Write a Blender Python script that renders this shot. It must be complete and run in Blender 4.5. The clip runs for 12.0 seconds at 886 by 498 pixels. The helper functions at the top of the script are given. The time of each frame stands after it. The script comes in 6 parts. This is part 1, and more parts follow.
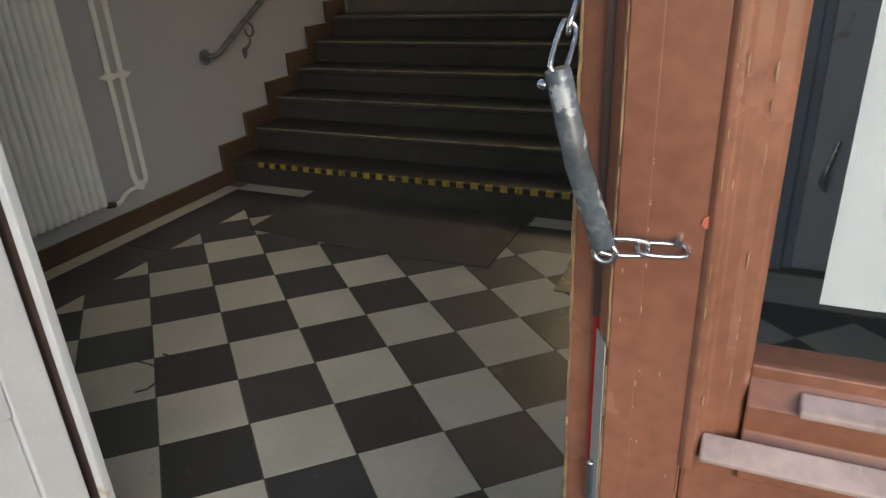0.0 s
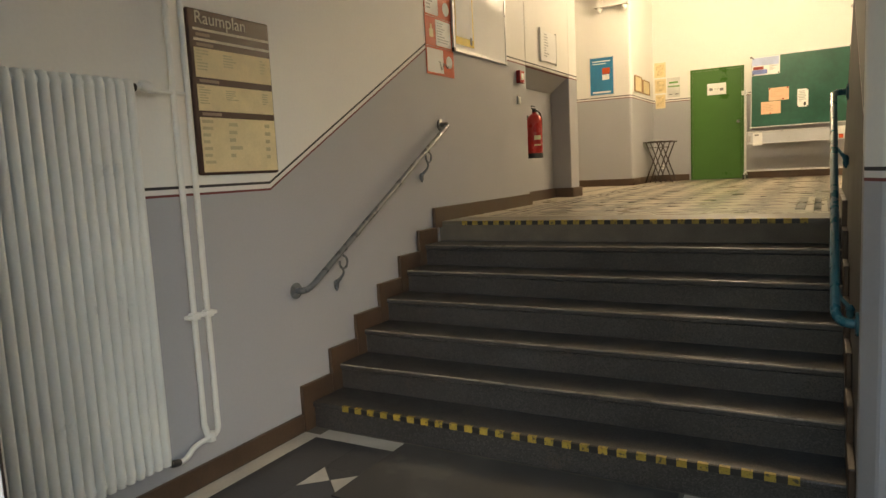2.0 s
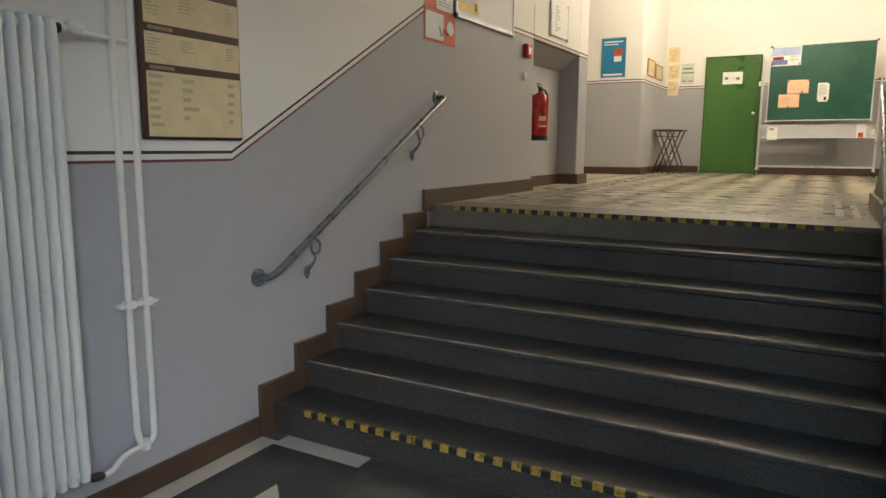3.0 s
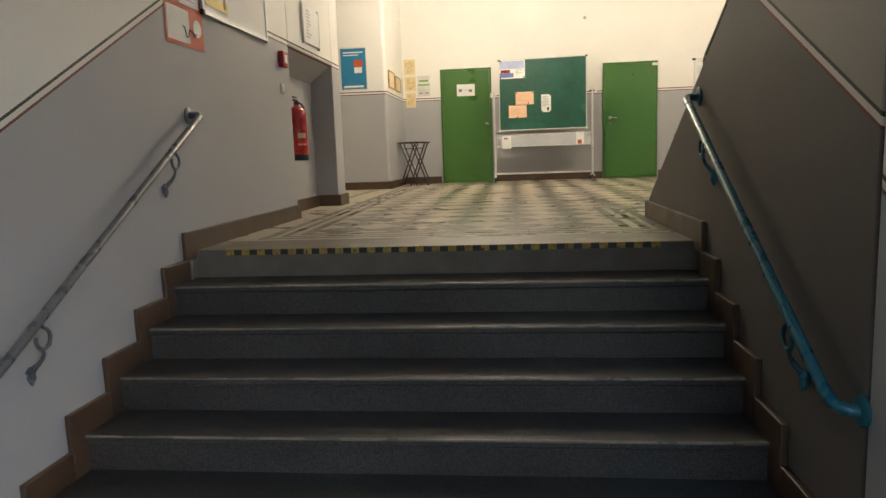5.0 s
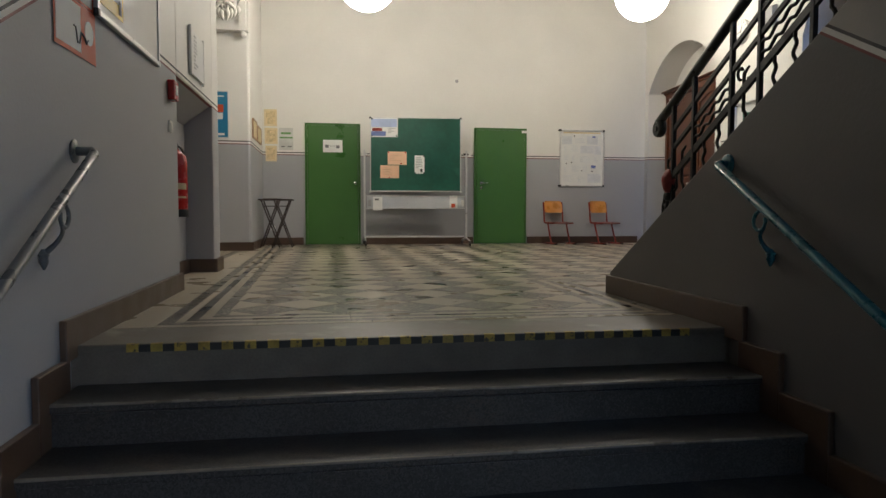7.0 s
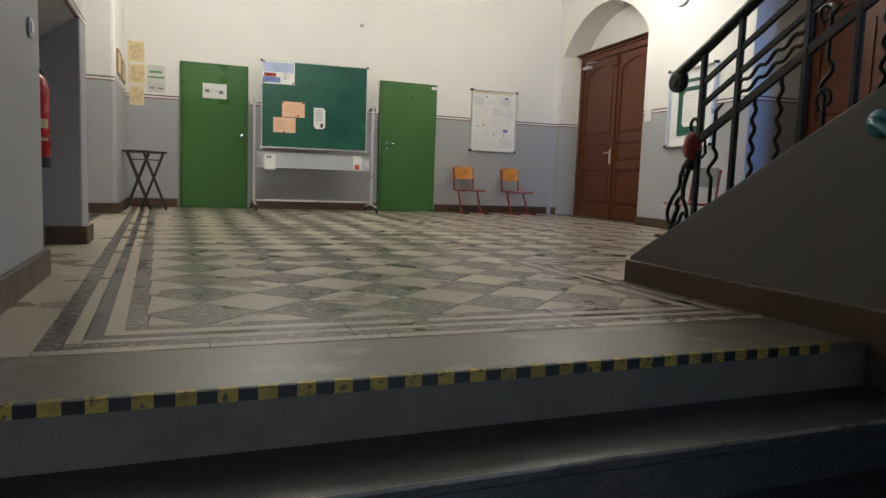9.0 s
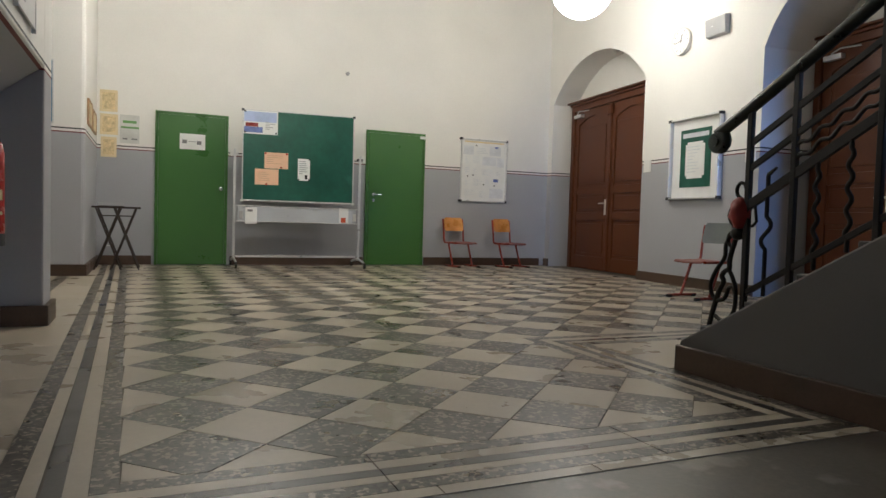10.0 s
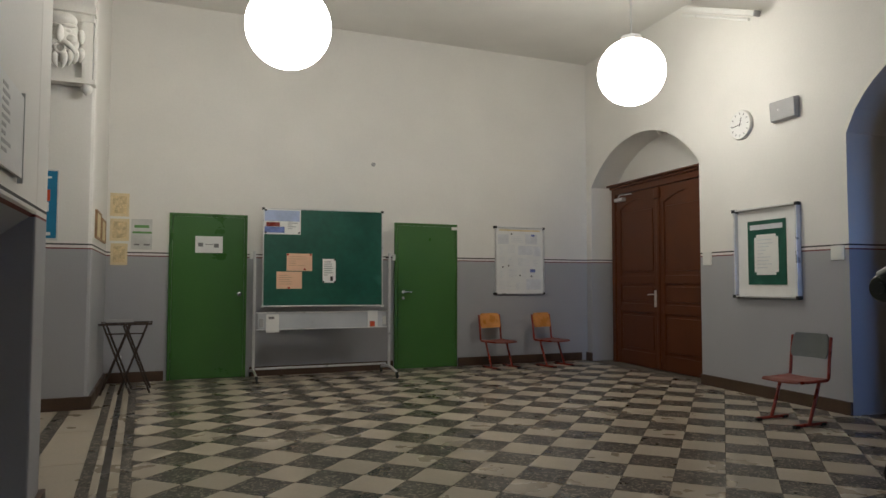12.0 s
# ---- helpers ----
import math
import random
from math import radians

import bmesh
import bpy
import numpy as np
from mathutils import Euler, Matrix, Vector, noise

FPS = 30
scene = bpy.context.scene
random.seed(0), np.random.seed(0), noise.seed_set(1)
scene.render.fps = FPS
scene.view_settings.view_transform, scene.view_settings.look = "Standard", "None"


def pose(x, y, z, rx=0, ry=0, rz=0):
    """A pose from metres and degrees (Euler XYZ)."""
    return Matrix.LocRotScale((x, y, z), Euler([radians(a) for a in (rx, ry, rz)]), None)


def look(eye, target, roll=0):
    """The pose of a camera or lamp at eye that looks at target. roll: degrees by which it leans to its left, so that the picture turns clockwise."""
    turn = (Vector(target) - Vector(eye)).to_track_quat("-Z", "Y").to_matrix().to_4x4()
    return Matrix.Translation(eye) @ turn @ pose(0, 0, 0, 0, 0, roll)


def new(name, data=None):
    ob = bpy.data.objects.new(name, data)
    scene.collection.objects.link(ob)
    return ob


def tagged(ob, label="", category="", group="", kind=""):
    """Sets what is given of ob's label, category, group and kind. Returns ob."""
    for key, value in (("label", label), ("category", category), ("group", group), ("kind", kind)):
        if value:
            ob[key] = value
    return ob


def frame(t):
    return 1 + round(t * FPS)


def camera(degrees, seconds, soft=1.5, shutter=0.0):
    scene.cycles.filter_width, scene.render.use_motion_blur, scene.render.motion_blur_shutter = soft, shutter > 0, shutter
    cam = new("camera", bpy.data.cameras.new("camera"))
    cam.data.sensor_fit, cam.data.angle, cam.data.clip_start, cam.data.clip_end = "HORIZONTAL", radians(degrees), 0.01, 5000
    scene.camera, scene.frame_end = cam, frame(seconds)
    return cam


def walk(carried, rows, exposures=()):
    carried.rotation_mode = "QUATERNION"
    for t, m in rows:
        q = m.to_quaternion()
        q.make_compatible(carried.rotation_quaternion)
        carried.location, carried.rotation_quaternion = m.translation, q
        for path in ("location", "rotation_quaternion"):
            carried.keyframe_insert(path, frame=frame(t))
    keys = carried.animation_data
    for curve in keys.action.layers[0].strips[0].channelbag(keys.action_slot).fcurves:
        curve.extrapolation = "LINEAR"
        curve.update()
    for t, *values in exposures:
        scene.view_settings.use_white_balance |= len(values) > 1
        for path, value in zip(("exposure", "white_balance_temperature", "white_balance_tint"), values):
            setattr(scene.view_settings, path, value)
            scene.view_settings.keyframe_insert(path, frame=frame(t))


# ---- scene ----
cam = camera(66.5, 12.0)
EXPOSURES = [(0, 0.48, 7600, 10), (0.5, 1.38, 7800, 10), (1.0, 1.67, 7800, 10), (1.5, 1.42, 7800, 10), (2.0, 1.38, 7700, 10), (2.5, 1.36, 6300, 10), (4.5, 1.25, 6300, 10), (5.5, 0.98, 5850, 10), (6.0, 0.52, 5650, 10), (6.5, 0.34, 5550, 10), (9.0, 0.72, 5250, 10), (10.5, 0.5, 5200, 10), (11.5, 0.57, 5200, 10), (12.0, -0.2, 5250, 10)]
PATH = [
    (0, (3.477, -5.559, 1.549), (2.695, -3.912, 0.726), -2.9),
    (0.5, (3.414, -5.481, 1.547), (2.566, -3.808, 0.853), -3.7),
    (1, (3.215, -5.416, 1.597), (2.432, -3.627, 1.161), -1.9),
    (1.5, (3.049, -5.327, 1.635), (2.153, -3.568, 1.315), -3.9),
    (2, (2.922, -5.124, 1.63), (1.944, -3.395, 1.399), -2.9),
    (2.5, (2.809, -4.878, 1.629), (1.774, -3.189, 1.351), -0.2),
    (4.5, (2.286, -4.053, 1.721), (1.849, -2.134, 1.361), -1.5),
    (5, (2.011, -3.985, 1.73), (1.796, -2.016, 1.453), -2.0),
    (5.5, (1.764, -3.834, 1.74), (1.69, -1.848, 1.514), -1.6),
    (6, (1.577, -3.546, 1.767), (1.52, -1.547, 1.742), -1.4),
    (6.5, (1.36, -3.306, 1.746), (1.486, -1.31, 1.695), 0.5),
    (7, (1.101, -3.069, 1.762), (1.426, -1.099, 1.653), 0.1),
    (9, (0.628, -1.736, 1.734), (1.357, 0.115, 1.53), 2.1),
    (9.5, (0.615, -1.412, 1.814), (1.328, 0.455, 1.737), 1.7),
    (10, (0.592, -1.144, 1.9), (1.390, 0.688, 1.819), 1.7),
    (10.5, (0.581, -0.9, 2.037), (1.483, 0.883, 1.924), 2.4),
    (11, (0.6, -0.678, 2.165), (1.367, 1.16, 1.979), 2.6),
    (11.5, (0.601, -0.462, 2.281), (1.377, 1.379, 2.184), 0.9),
    (12, (0.585, -0.243, 2.42), (1.35, 1.601, 2.52), 0.1),
]
walk(cam, [(t, look(eye, target, roll)) for t, eye, target, roll in PATH], exposures=EXPOSURES)

# ---------- light ----------
world = bpy.data.worlds.new("world")
scene.world = world
world.use_nodes = True
_n = world.node_tree.nodes
_bg = _n["Background"]
_sky = _n.new("ShaderNodeTexSky")
_sky.sky_type = "NISHITA"
_sky.sun_disc = False
_sky.sun_elevation, _sky.sun_rotation = radians(20), radians(140)
world.node_tree.links.new(_sky.outputs[0], _bg.inputs[0])
_bg.inputs[1].default_value = 0.15
SUN = new("sun", bpy.data.lights.new("sun", "SUN"))
SUN.data.energy, SUN.data.angle, SUN.data.color = 1.5, radians(45), (0.60, 0.80, 1.0)
SUN.matrix_world = look((9.43, -12.26, 4.3), (3.0, -4.6, 0.66))


def daylight(name, eye, target, sx, sy, power, col):
    li = bpy.data.lights.new(name, "AREA")
    li.shape, li.size, li.size_y, li.energy, li.color = "RECTANGLE", sx, sy, power, col
    ob = new(name, li)
    ob.matrix_world = look(eye, target)
    return ob


# added sky-blue area lamp before the solid wall over the entrance, lifts the lobby
daylight("fanlight_daylight", (2.9, -4.60, 3.08), (1.8, -2.2, 0.7), 2.0, 0.6, 8.5, (0.44, 0.69, 1.0))
# blue fill added at the passage's solid end wall, tints the niche jamb
daylight("yard_door_daylight", (5.85, -1.75, 2.75), (6.9, 1.0, 2.6), 0.9, 2.4, 15.0, (0.34, 0.55, 1.0)).data.spread = radians(46)


# ---------- helpers for meshes ----------
def B(bm, x0, x1, y0, y1, z0, z1, m=None):
    vs = [bm.verts.new((x, y, z)) for x in (x0, x1) for y in (y0, y1) for z in (z0, z1)]
    if m is not None:
        for v in vs:
            v.co = m @ v.co
    for f in ((0, 1, 3, 2), (4, 6, 7, 5), (0, 4, 5, 1), (2, 3, 7, 6), (0, 2, 6, 4), (1, 5, 7, 3)):
        bm.faces.new([vs[i] for i in f])
    return vs


def prism(bm, pts, axis, a, b, m=None):
    """Extrude a polygon along an axis from a to b; pts are the other two coordinates in order."""
    def co(p, c):
        v = {"x": (c, p[0], p[1]), "y": (p[0], c, p[1]), "z": (p[0], p[1], c)}[axis]
        return m @ Vector(v) if m is not None else v
    lo = [bm.verts.new(co(p, a)) for p in pts]
    hi = [bm.verts.new(co(p, b)) for p in pts]
    k = len(pts)
    fs = [bm.faces.new(lo), bm.faces.new(hi)]
    for i in range(k):
        fs.append(bm.faces.new((lo[i], lo[(i + 1) % k], hi[(i + 1) % k], hi[i])))
    bmesh.ops.recalc_face_normals(bm, faces=fs)


def tube(bm, pts, r, n=8, cap=True, squash=1.0):
    """A round bar swept along a line of points; r may be a list."""
    pts = [Vector(p) for p in pts]
    rs = r if isinstance(r, (list, tuple)) else [r] * len(pts)
    rings, side = [], None
    for i, p in enumerate(pts):
        d = (pts[min(i + 1, len(pts) - 1)] - pts[max(i - 1, 0)]).normalized()
        if side is None:
            side = d.cross(Vector((0, 0, 1))) if abs(d.z) < 0.95 else d.cross(Vector((1, 0, 0)))
        side = (side - d * side.dot(d)).normalized()
        up = d.cross(side)
        rings.append([bm.verts.new(p + (side * math.cos(2 * math.pi * k / n) + up * squash * math.sin(2 * math.pi * k / n)) * rs[i]) for k in range(n)])
    for a, b in zip(rings, rings[1:]):
        for k in range(n):
            bm.faces.new((a[k], a[(k + 1) % n], b[(k + 1) % n], b[k]))
    if cap:
        bm.faces.new(rings[0][::-1])
        bm.faces.new(rings[-1])


def lathe(bm, prof, m=None, n=20):
    """Turn a profile of (radius, height) round z."""
    m = m or Matrix()
    rings = []
    for r, z in prof:
        rings.append([bm.verts.new(m @ Vector((max(r, 0.0004) * math.cos(2 * math.pi * k / n), max(r, 0.0004) * math.sin(2 * math.pi * k / n), z))) for k in range(n)])
    for a, b in zip(rings, rings[1:]):
        for k in range(n):
            bm.faces.new((a[k], a[(k + 1) % n], b[(k + 1) % n], b[k]))
    bm.faces.new(rings[0][::-1])
    bm.faces.new(rings[-1])


def bez(p0, p1, p2, n=8):
    return [Vector(p0) * (1 - t) ** 2 + Vector(p1) * 2 * t * (1 - t) + Vector(p2) * t * t for t in [i / n for i in range(n + 1)]]


def part(name, bm, mat, parent=None, label="", bevel=0.0, smooth=False):
    me = bpy.data.meshes.new(name)
    bmesh.ops.recalc_face_normals(bm, faces=bm.faces[:])
    bm.to_mesh(me)
    bm.free()
    if mat:
        me.materials.append(mat)
    if smooth:
        me.shade_smooth()
    ob = new(name, me)
    if bevel:
        mod = ob.modifiers.new("bevel", "BEVEL")
        mod.width, mod.segments, mod.limit_method, mod.angle_limit = bevel, 2, "ANGLE", radians(40)
    if smooth:
        mod = ob.modifiers.new("edges", "EDGE_SPLIT")
        mod.split_angle = radians(53)
    if parent is not None:
        ob.parent = parent
        w = parent.matrix_basis.copy()
        if parent.parent is not None:
            w = parent.parent.matrix_basis @ parent.matrix_parent_inverse @ w
        ob.matrix_parent_inverse = w.inverted()
    if label:
        ob["label"] = label
    return ob


def thing(name, label, category, at=(0, 0, 0), group="", kind=""):
    e = new(name)
    e.empty_display_size = 0.1
    e.matrix_basis = Matrix.Translation(at)
    return tagged(e, label, category, group, kind)


def boxes(*bs, m=None):
    bm = bmesh.new()
    for b in bs:
        B(bm, *b, m=m)
    return bm


def structure(name, bm, mat, label, category, bevel=0.0, smooth=False):
    return tagged(part(name, bm, mat, bevel=bevel, smooth=smooth), label, category, kind="structure")


# ---------- materials ----------
def mat(name, col, rough=0.6, metal=0.0, var=0.12, scale=6.0, fine=90.0, bump=0.15, dist=0.003, stain=None, per=0.0, spec=0.5):
    """A surface with soft large-scale mottling, fine grain and relief, and some change from piece to piece."""
    m = bpy.data.materials.new(name)
    m.use_nodes = True
    t = m.node_tree
    b = t.nodes["Principled BSDF"]
    L = t.links.new
    geo = t.nodes.new("ShaderNodeNewGeometry")
    n1 = t.nodes.new("ShaderNodeTexNoise")
    n1.inputs["Scale"].default_value, n1.inputs["Detail"].default_value = scale, 6
    n2 = t.nodes.new("ShaderNodeTexNoise")
    n2.inputs["Scale"].default_value, n2.inputs["Detail"].default_value = fine, 4
    L(geo.outputs["Position"], n1.inputs["Vector"])
    L(geo.outputs["Position"], n2.inputs["Vector"])
    ramp = t.nodes.new("ShaderNodeMapRange")
    ramp.inputs[1].default_value, ramp.inputs[2].default_value = 0.3, 0.7
    ramp.inputs[3].default_value, ramp.inputs[4].default_value = 1 - var, 1 + var
    L(n1.outputs[0], ramp.inputs[0])
    r2 = t.nodes.new("ShaderNodeMapRange")
    r2.inputs[1].default_value, r2.inputs[2].default_value = 0.3, 0.7
    r2.inputs[3].default_value, r2.inputs[4].default_value = 1 - var * 0.5, 1 + var * 0.5
    L(n2.outputs[0], r2.inputs[0])
    mu = t.nodes.new("ShaderNodeMath")
    mu.operation = "MULTIPLY"
    L(ramp.outputs[0], mu.inputs[0])
    L(r2.outputs[0], mu.inputs[1])
    fac = mu.outputs[0]
    if per:
        oi = t.nodes.new("ShaderNodeObjectInfo")
        r3 = t.nodes.new("ShaderNodeMapRange")
        r3.inputs[3].default_value, r3.inputs[4].default_value = 1 - per, 1 + per
        L(oi.outputs["Random"], r3.inputs[0])
        mu2 = t.nodes.new("ShaderNodeMath")
        mu2.operation = "MULTIPLY"
        L(fac, mu2.inputs[0])
        L(r3.outputs[0], mu2.inputs[1])
        fac = mu2.outputs[0]
    mix = t.nodes.new("ShaderNodeVectorMath")
    mix.operation = "SCALE"
    mix.inputs[0].default_value = col
    L(fac, mix.inputs["Scale"])
    out = mix.outputs[0]
    if stain:
        n3 = t.nodes.new("ShaderNodeTexNoise")
        n3.inputs["Scale"].default_value, n3.inputs["Detail"].default_value = stain[1], 8
        L(geo.outputs["Position"], n3.inputs["Vector"])
        r4 = t.nodes.new("ShaderNodeMapRange")
        r4.inputs[1].default_value, r4.inputs[2].default_value = stain[2], stain[2] + 0.06
        L(n3.outputs[0], r4.inputs[0])
        mx = t.nodes.new("ShaderNodeMix")
        mx.data_type = "RGBA"
        L(r4.outputs[0], mx.inputs[0])
        L(out, mx.inputs[6])
        mx.inputs[7].default_value = (*stain[0], 1)
        out = mx.outputs[2]
    L(out, b.inputs["Base Color"])
    rr = t.nodes.new("ShaderNodeMapRange")
    rr.inputs[1].default_value, rr.inputs[2].default_value = 0.3, 0.7
    rr.inputs[3].default_value, rr.inputs[4].default_value = max(rough - 0.08, 0.03), min(rough + 0.08, 1)
    L(n1.outputs[0], rr.inputs[0])
    L(rr.outputs[0], b.inputs["Roughness"])
    b.inputs["Metallic"].default_value = metal
    b.inputs["Specular IOR Level"].default_value = spec
    if bump:
        bp = t.nodes.new("ShaderNodeBump")
        bp.inputs["Strength"].default_value, bp.inputs["Distance"].default_value = bump, dist
        L(n2.outputs[0], bp.inputs["Height"])
        L(bp.outputs[0], b.inputs["Normal"])
    return m


def wall_paint(name, upper, lower, shift=0.0, drop=0.0):
    """Two-tone wall paint: grey up to a band that climbs with the stairs, off-white above, with a dark and a red line."""
    m = mat(name, (1, 1, 1), 0.62, var=0.03, scale=1.3, fine=55, bump=0.25, dist=0.004)
    t = m.node_tree
    L = t.links.new
    N = t.nodes.new
    b = t.nodes["Principled BSDF"]
    base = b.inputs["Base Color"].links[0].from_socket
    geo = N("ShaderNodeNewGeometry")
    xyz = N("ShaderNodeSeparateXYZ")
    L(geo.outputs["Position"], xyz.inputs[0])

    def op(kind, a, c):
        q = N("ShaderNodeMath")
        q.operation = kind
        for i, v in enumerate((a, c)):
            if isinstance(v, (int, float)):
                q.inputs[i].default_value = v
            else:
                L(v, q.inputs[i])
        return q.outputs[0]
    thr = op("ADD", op("MULTIPLY", op("ADD", xyz.outputs[1], 2.045 + shift), 0.551), 1.585)
    thr = op("MINIMUM", op("MAXIMUM", thr, 1.585), 2.765)
    d = op("SUBTRACT", xyz.outputs[2], op("SUBTRACT", thr, drop))

    def layer(under, col, fac):
        q = N("ShaderNodeMix")
        q.data_type = "RGBA"
        L(fac, q.inputs[0])
        if isinstance(under, tuple):
            q.inputs[6].default_value = (*under, 1)
        else:
            L(under, q.inputs[6])
        q.inputs[7].default_value = (*col, 1)
        return q.outputs[2]
    c = layer(lower, upper, op("GREATER_THAN", d, 0.0))
    for lo, hi, col in ((-0.022, 0.032, (0.72, 0.70, 0.66)), (0.017, 0.032, (0.03, 0.028, 0.027)), (-0.022, -0.009, (0.16, 0.035, 0.03))):
        c = layer(c, col, op("MULTIPLY", op("GREATER_THAN", d, lo), op("LESS_THAN", d, hi)))
    mul = N("ShaderNodeMix")
    mul.data_type, mul.blend_type = "RGBA", "MULTIPLY"
    mul.inputs[0].default_value = 1.0
    L(c, mul.inputs[6])
    L(base, mul.inputs[7])
    L(mul.outputs[2], b.inputs["Base Color"])
    return m


def granite(name, base, light, dark, scale=55.0, rough=0.35, per=0.08, var=0.12, stain=None):
    """Terrazzo: pale and dark chips in a grey ground."""
    m = mat(name, base, rough, var=var, scale=4, fine=120, bump=0.05, per=per, stain=stain)
    t = m.node_tree
    L = t.links.new
    b = t.nodes["Principled BSDF"]
    under = b.inputs["Base Color"].links[0].from_socket
    geo = t.nodes.new("ShaderNodeNewGeometry")
    for sc, col, lim in ((scale, light, 0.70), (scale * 1.4, dark, 0.66)):
        v = t.nodes.new("ShaderNodeTexVoronoi")
        v.inputs["Scale"].default_value = sc
        L(geo.outputs["Position"], v.inputs["Vector"])
        sep = t.nodes.new("ShaderNodeSeparateColor")
        L(v.outputs["Color"], sep.inputs[0])
        g = t.nodes.new("ShaderNodeMath")
        g.operation = "GREATER_THAN"
        L(sep.outputs[0], g.inputs[0])
        g.inputs[1].default_value = lim
        q = t.nodes.new("ShaderNodeMix")
        q.data_type = "RGBA"
        L(g.outputs[0], q.inputs[0])
        L(under, q.inputs[6])
        q.inputs[7].default_value = (*col, 1)
        under = q.outputs[2]
    L(under, b.inputs["Base Color"])
    return m


def emitter(name, col, strength):
    m = bpy.data.materials.new(name)
    m.use_nodes = True
    b = m.node_tree.nodes["Principled BSDF"]
    b.inputs["Base Color"].default_value = (0.9, 0.9, 0.88, 1)
    b.inputs["Emission Color"].default_value = (*col, 1)
    b.inputs["Emission Strength"].default_value = strength
    return m


def glass(name):
    m = bpy.data.materials.new(name)
    m.use_nodes = True
    b = m.node_tree.nodes["Principled BSDF"]
    b.inputs["Roughness"].default_value = 0.03
    b.inputs["Transmission Weight"].default_value = 1.0
    b.inputs["IOR"].default_value = 1.45
    return m


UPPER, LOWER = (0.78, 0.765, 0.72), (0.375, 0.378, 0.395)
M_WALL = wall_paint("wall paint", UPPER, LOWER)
# same wall paint with the spandrel's shade put into darker base colours
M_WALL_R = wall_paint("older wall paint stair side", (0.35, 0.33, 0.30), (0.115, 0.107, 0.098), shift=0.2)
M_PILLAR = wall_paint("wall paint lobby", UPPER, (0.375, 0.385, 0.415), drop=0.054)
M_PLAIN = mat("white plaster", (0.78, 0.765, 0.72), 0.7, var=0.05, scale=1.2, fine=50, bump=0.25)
# dark grey for surfaces out of view, so less light bounces onto the stairs
M_ABSORB = mat("sooty old plaster", (0.24, 0.23, 0.21), 0.75, var=0.1, scale=1.2, fine=50, bump=0.25)
M_SKIRT = mat("brown skirting", (0.074, 0.045, 0.028), 0.4, var=0.18, scale=5, fine=60, stain=((0.06, 0.04, 0.03), 7, 0.66))
M_STEP = granite("worn dark stone", (0.040, 0.038, 0.037), (0.058, 0.055, 0.053), (0.025, 0.024, 0.024), scale=130.0, rough=0.42, per=0.06, var=0.3, stain=((0.060, 0.050, 0.042), 5, 0.58))
# pale tone stands for wear and for the glint along the edge
M_NOSE = mat("worn step edge", (0.17, 0.15, 0.12), 0.3, var=0.25, scale=6, fine=60)
M_SLAB = mat("grey threshold stone", (0.105, 0.092, 0.073), 0.38, var=0.25, scale=3, fine=60, stain=((0.21, 0.19, 0.155), 4, 0.60))
M_GROUT = mat("dark grout", (0.125, 0.11, 0.09), 0.8, var=0.2)
M_TWHITE = mat("pale stone tile", (0.47, 0.44, 0.385), 0.42, var=0.10, scale=3.5, fine=45, bump=0.1, per=0.07, stain=((0.30, 0.28, 0.24), 9, 0.68))
M_TBLACK = mat("charcoal stone tile", (0.050, 0.049, 0.052), 0.4, var=0.22, scale=4, fine=60, bump=0.1, per=0.15, stain=((0.11, 0.105, 0.10), 8, 0.66))
M_HWHITE = mat("cream terrazzo tile", (0.40, 0.352, 0.272), 0.32, var=0.10, scale=3, fine=50, bump=0.015, per=0.07)
M_HGRAN = granite("speckled terrazzo", (0.066, 0.057, 0.044), (0.27, 0.232, 0.17), (0.026, 0.022, 0.017), scale=58.0, rough=0.32)
M_HDARK = mat("dark terrazzo strip", (0.045, 0.040, 0.034), 0.3, var=0.15, scale=4, fine=80)
M_GREEN = mat("green door paint", (0.055, 0.148, 0.028), 0.34, var=0.05, scale=2, fine=40, bump=0.06)
M_BOARD = mat("chalkboard green", (0.012, 0.085, 0.055), 0.45, var=0.2, scale=2.2, fine=14, bump=0.03, stain=((0.03, 0.12, 0.085), 1.8, 0.60))
M_ALU = mat("brushed aluminium", (0.66, 0.66, 0.65), 0.34, metal=0.45, var=0.08, scale=10)
M_STEEL = mat("chain steel", (0.6, 0.62, 0.65), 0.22, metal=1.0, var=0.12, scale=40)
M_IRON = mat("black wrought iron", (0.014, 0.012, 0.010), 0.48, var=0.3, scale=20, fine=150, bump=0.2, spec=0.3)
M_RAILG = mat("dark green handrail", (0.012, 0.017, 0.013), 0.33, var=0.2, scale=14)
M_PIPE_G = mat("grey handrail paint", (0.115, 0.125, 0.13), 0.3, var=0.12, scale=12)
M_PIPE_T = mat("teal handrail paint", (0.022, 0.13, 0.175), 0.3, var=0.18, scale=12)
M_WHITE = mat("white enamel", (0.74, 0.74, 0.70), 0.35, var=0.04, scale=5)
M_WOOD = mat("brown door varnish", (0.095, 0.031, 0.011), 0.38, var=0.09, scale=3, fine=45, bump=0.05, spec=0.25)
M_PAINT = mat("red-brown worn paint", (0.262, 0.108, 0.070), 0.24, var=0.24, scale=5, fine=70, bump=0.06, stain=((0.46, 0.30, 0.20), 45, 0.735))
_pb = M_PAINT.node_tree.nodes["Principled BSDF"]
_pb.inputs["Coat Weight"].default_value, _pb.inputs["Coat Roughness"].default_value = 0.5, 0.12
# paler, lilac base colour puts the sky's reflection on the ledges
M_LEDGE = mat("weathered ledge paint", (0.40, 0.30, 0.29), 0.3, var=0.2, scale=14)
M_WOODRAW = mat("bare worn wood", (0.36, 0.23, 0.12), 0.6, var=0.25, scale=30, fine=150)
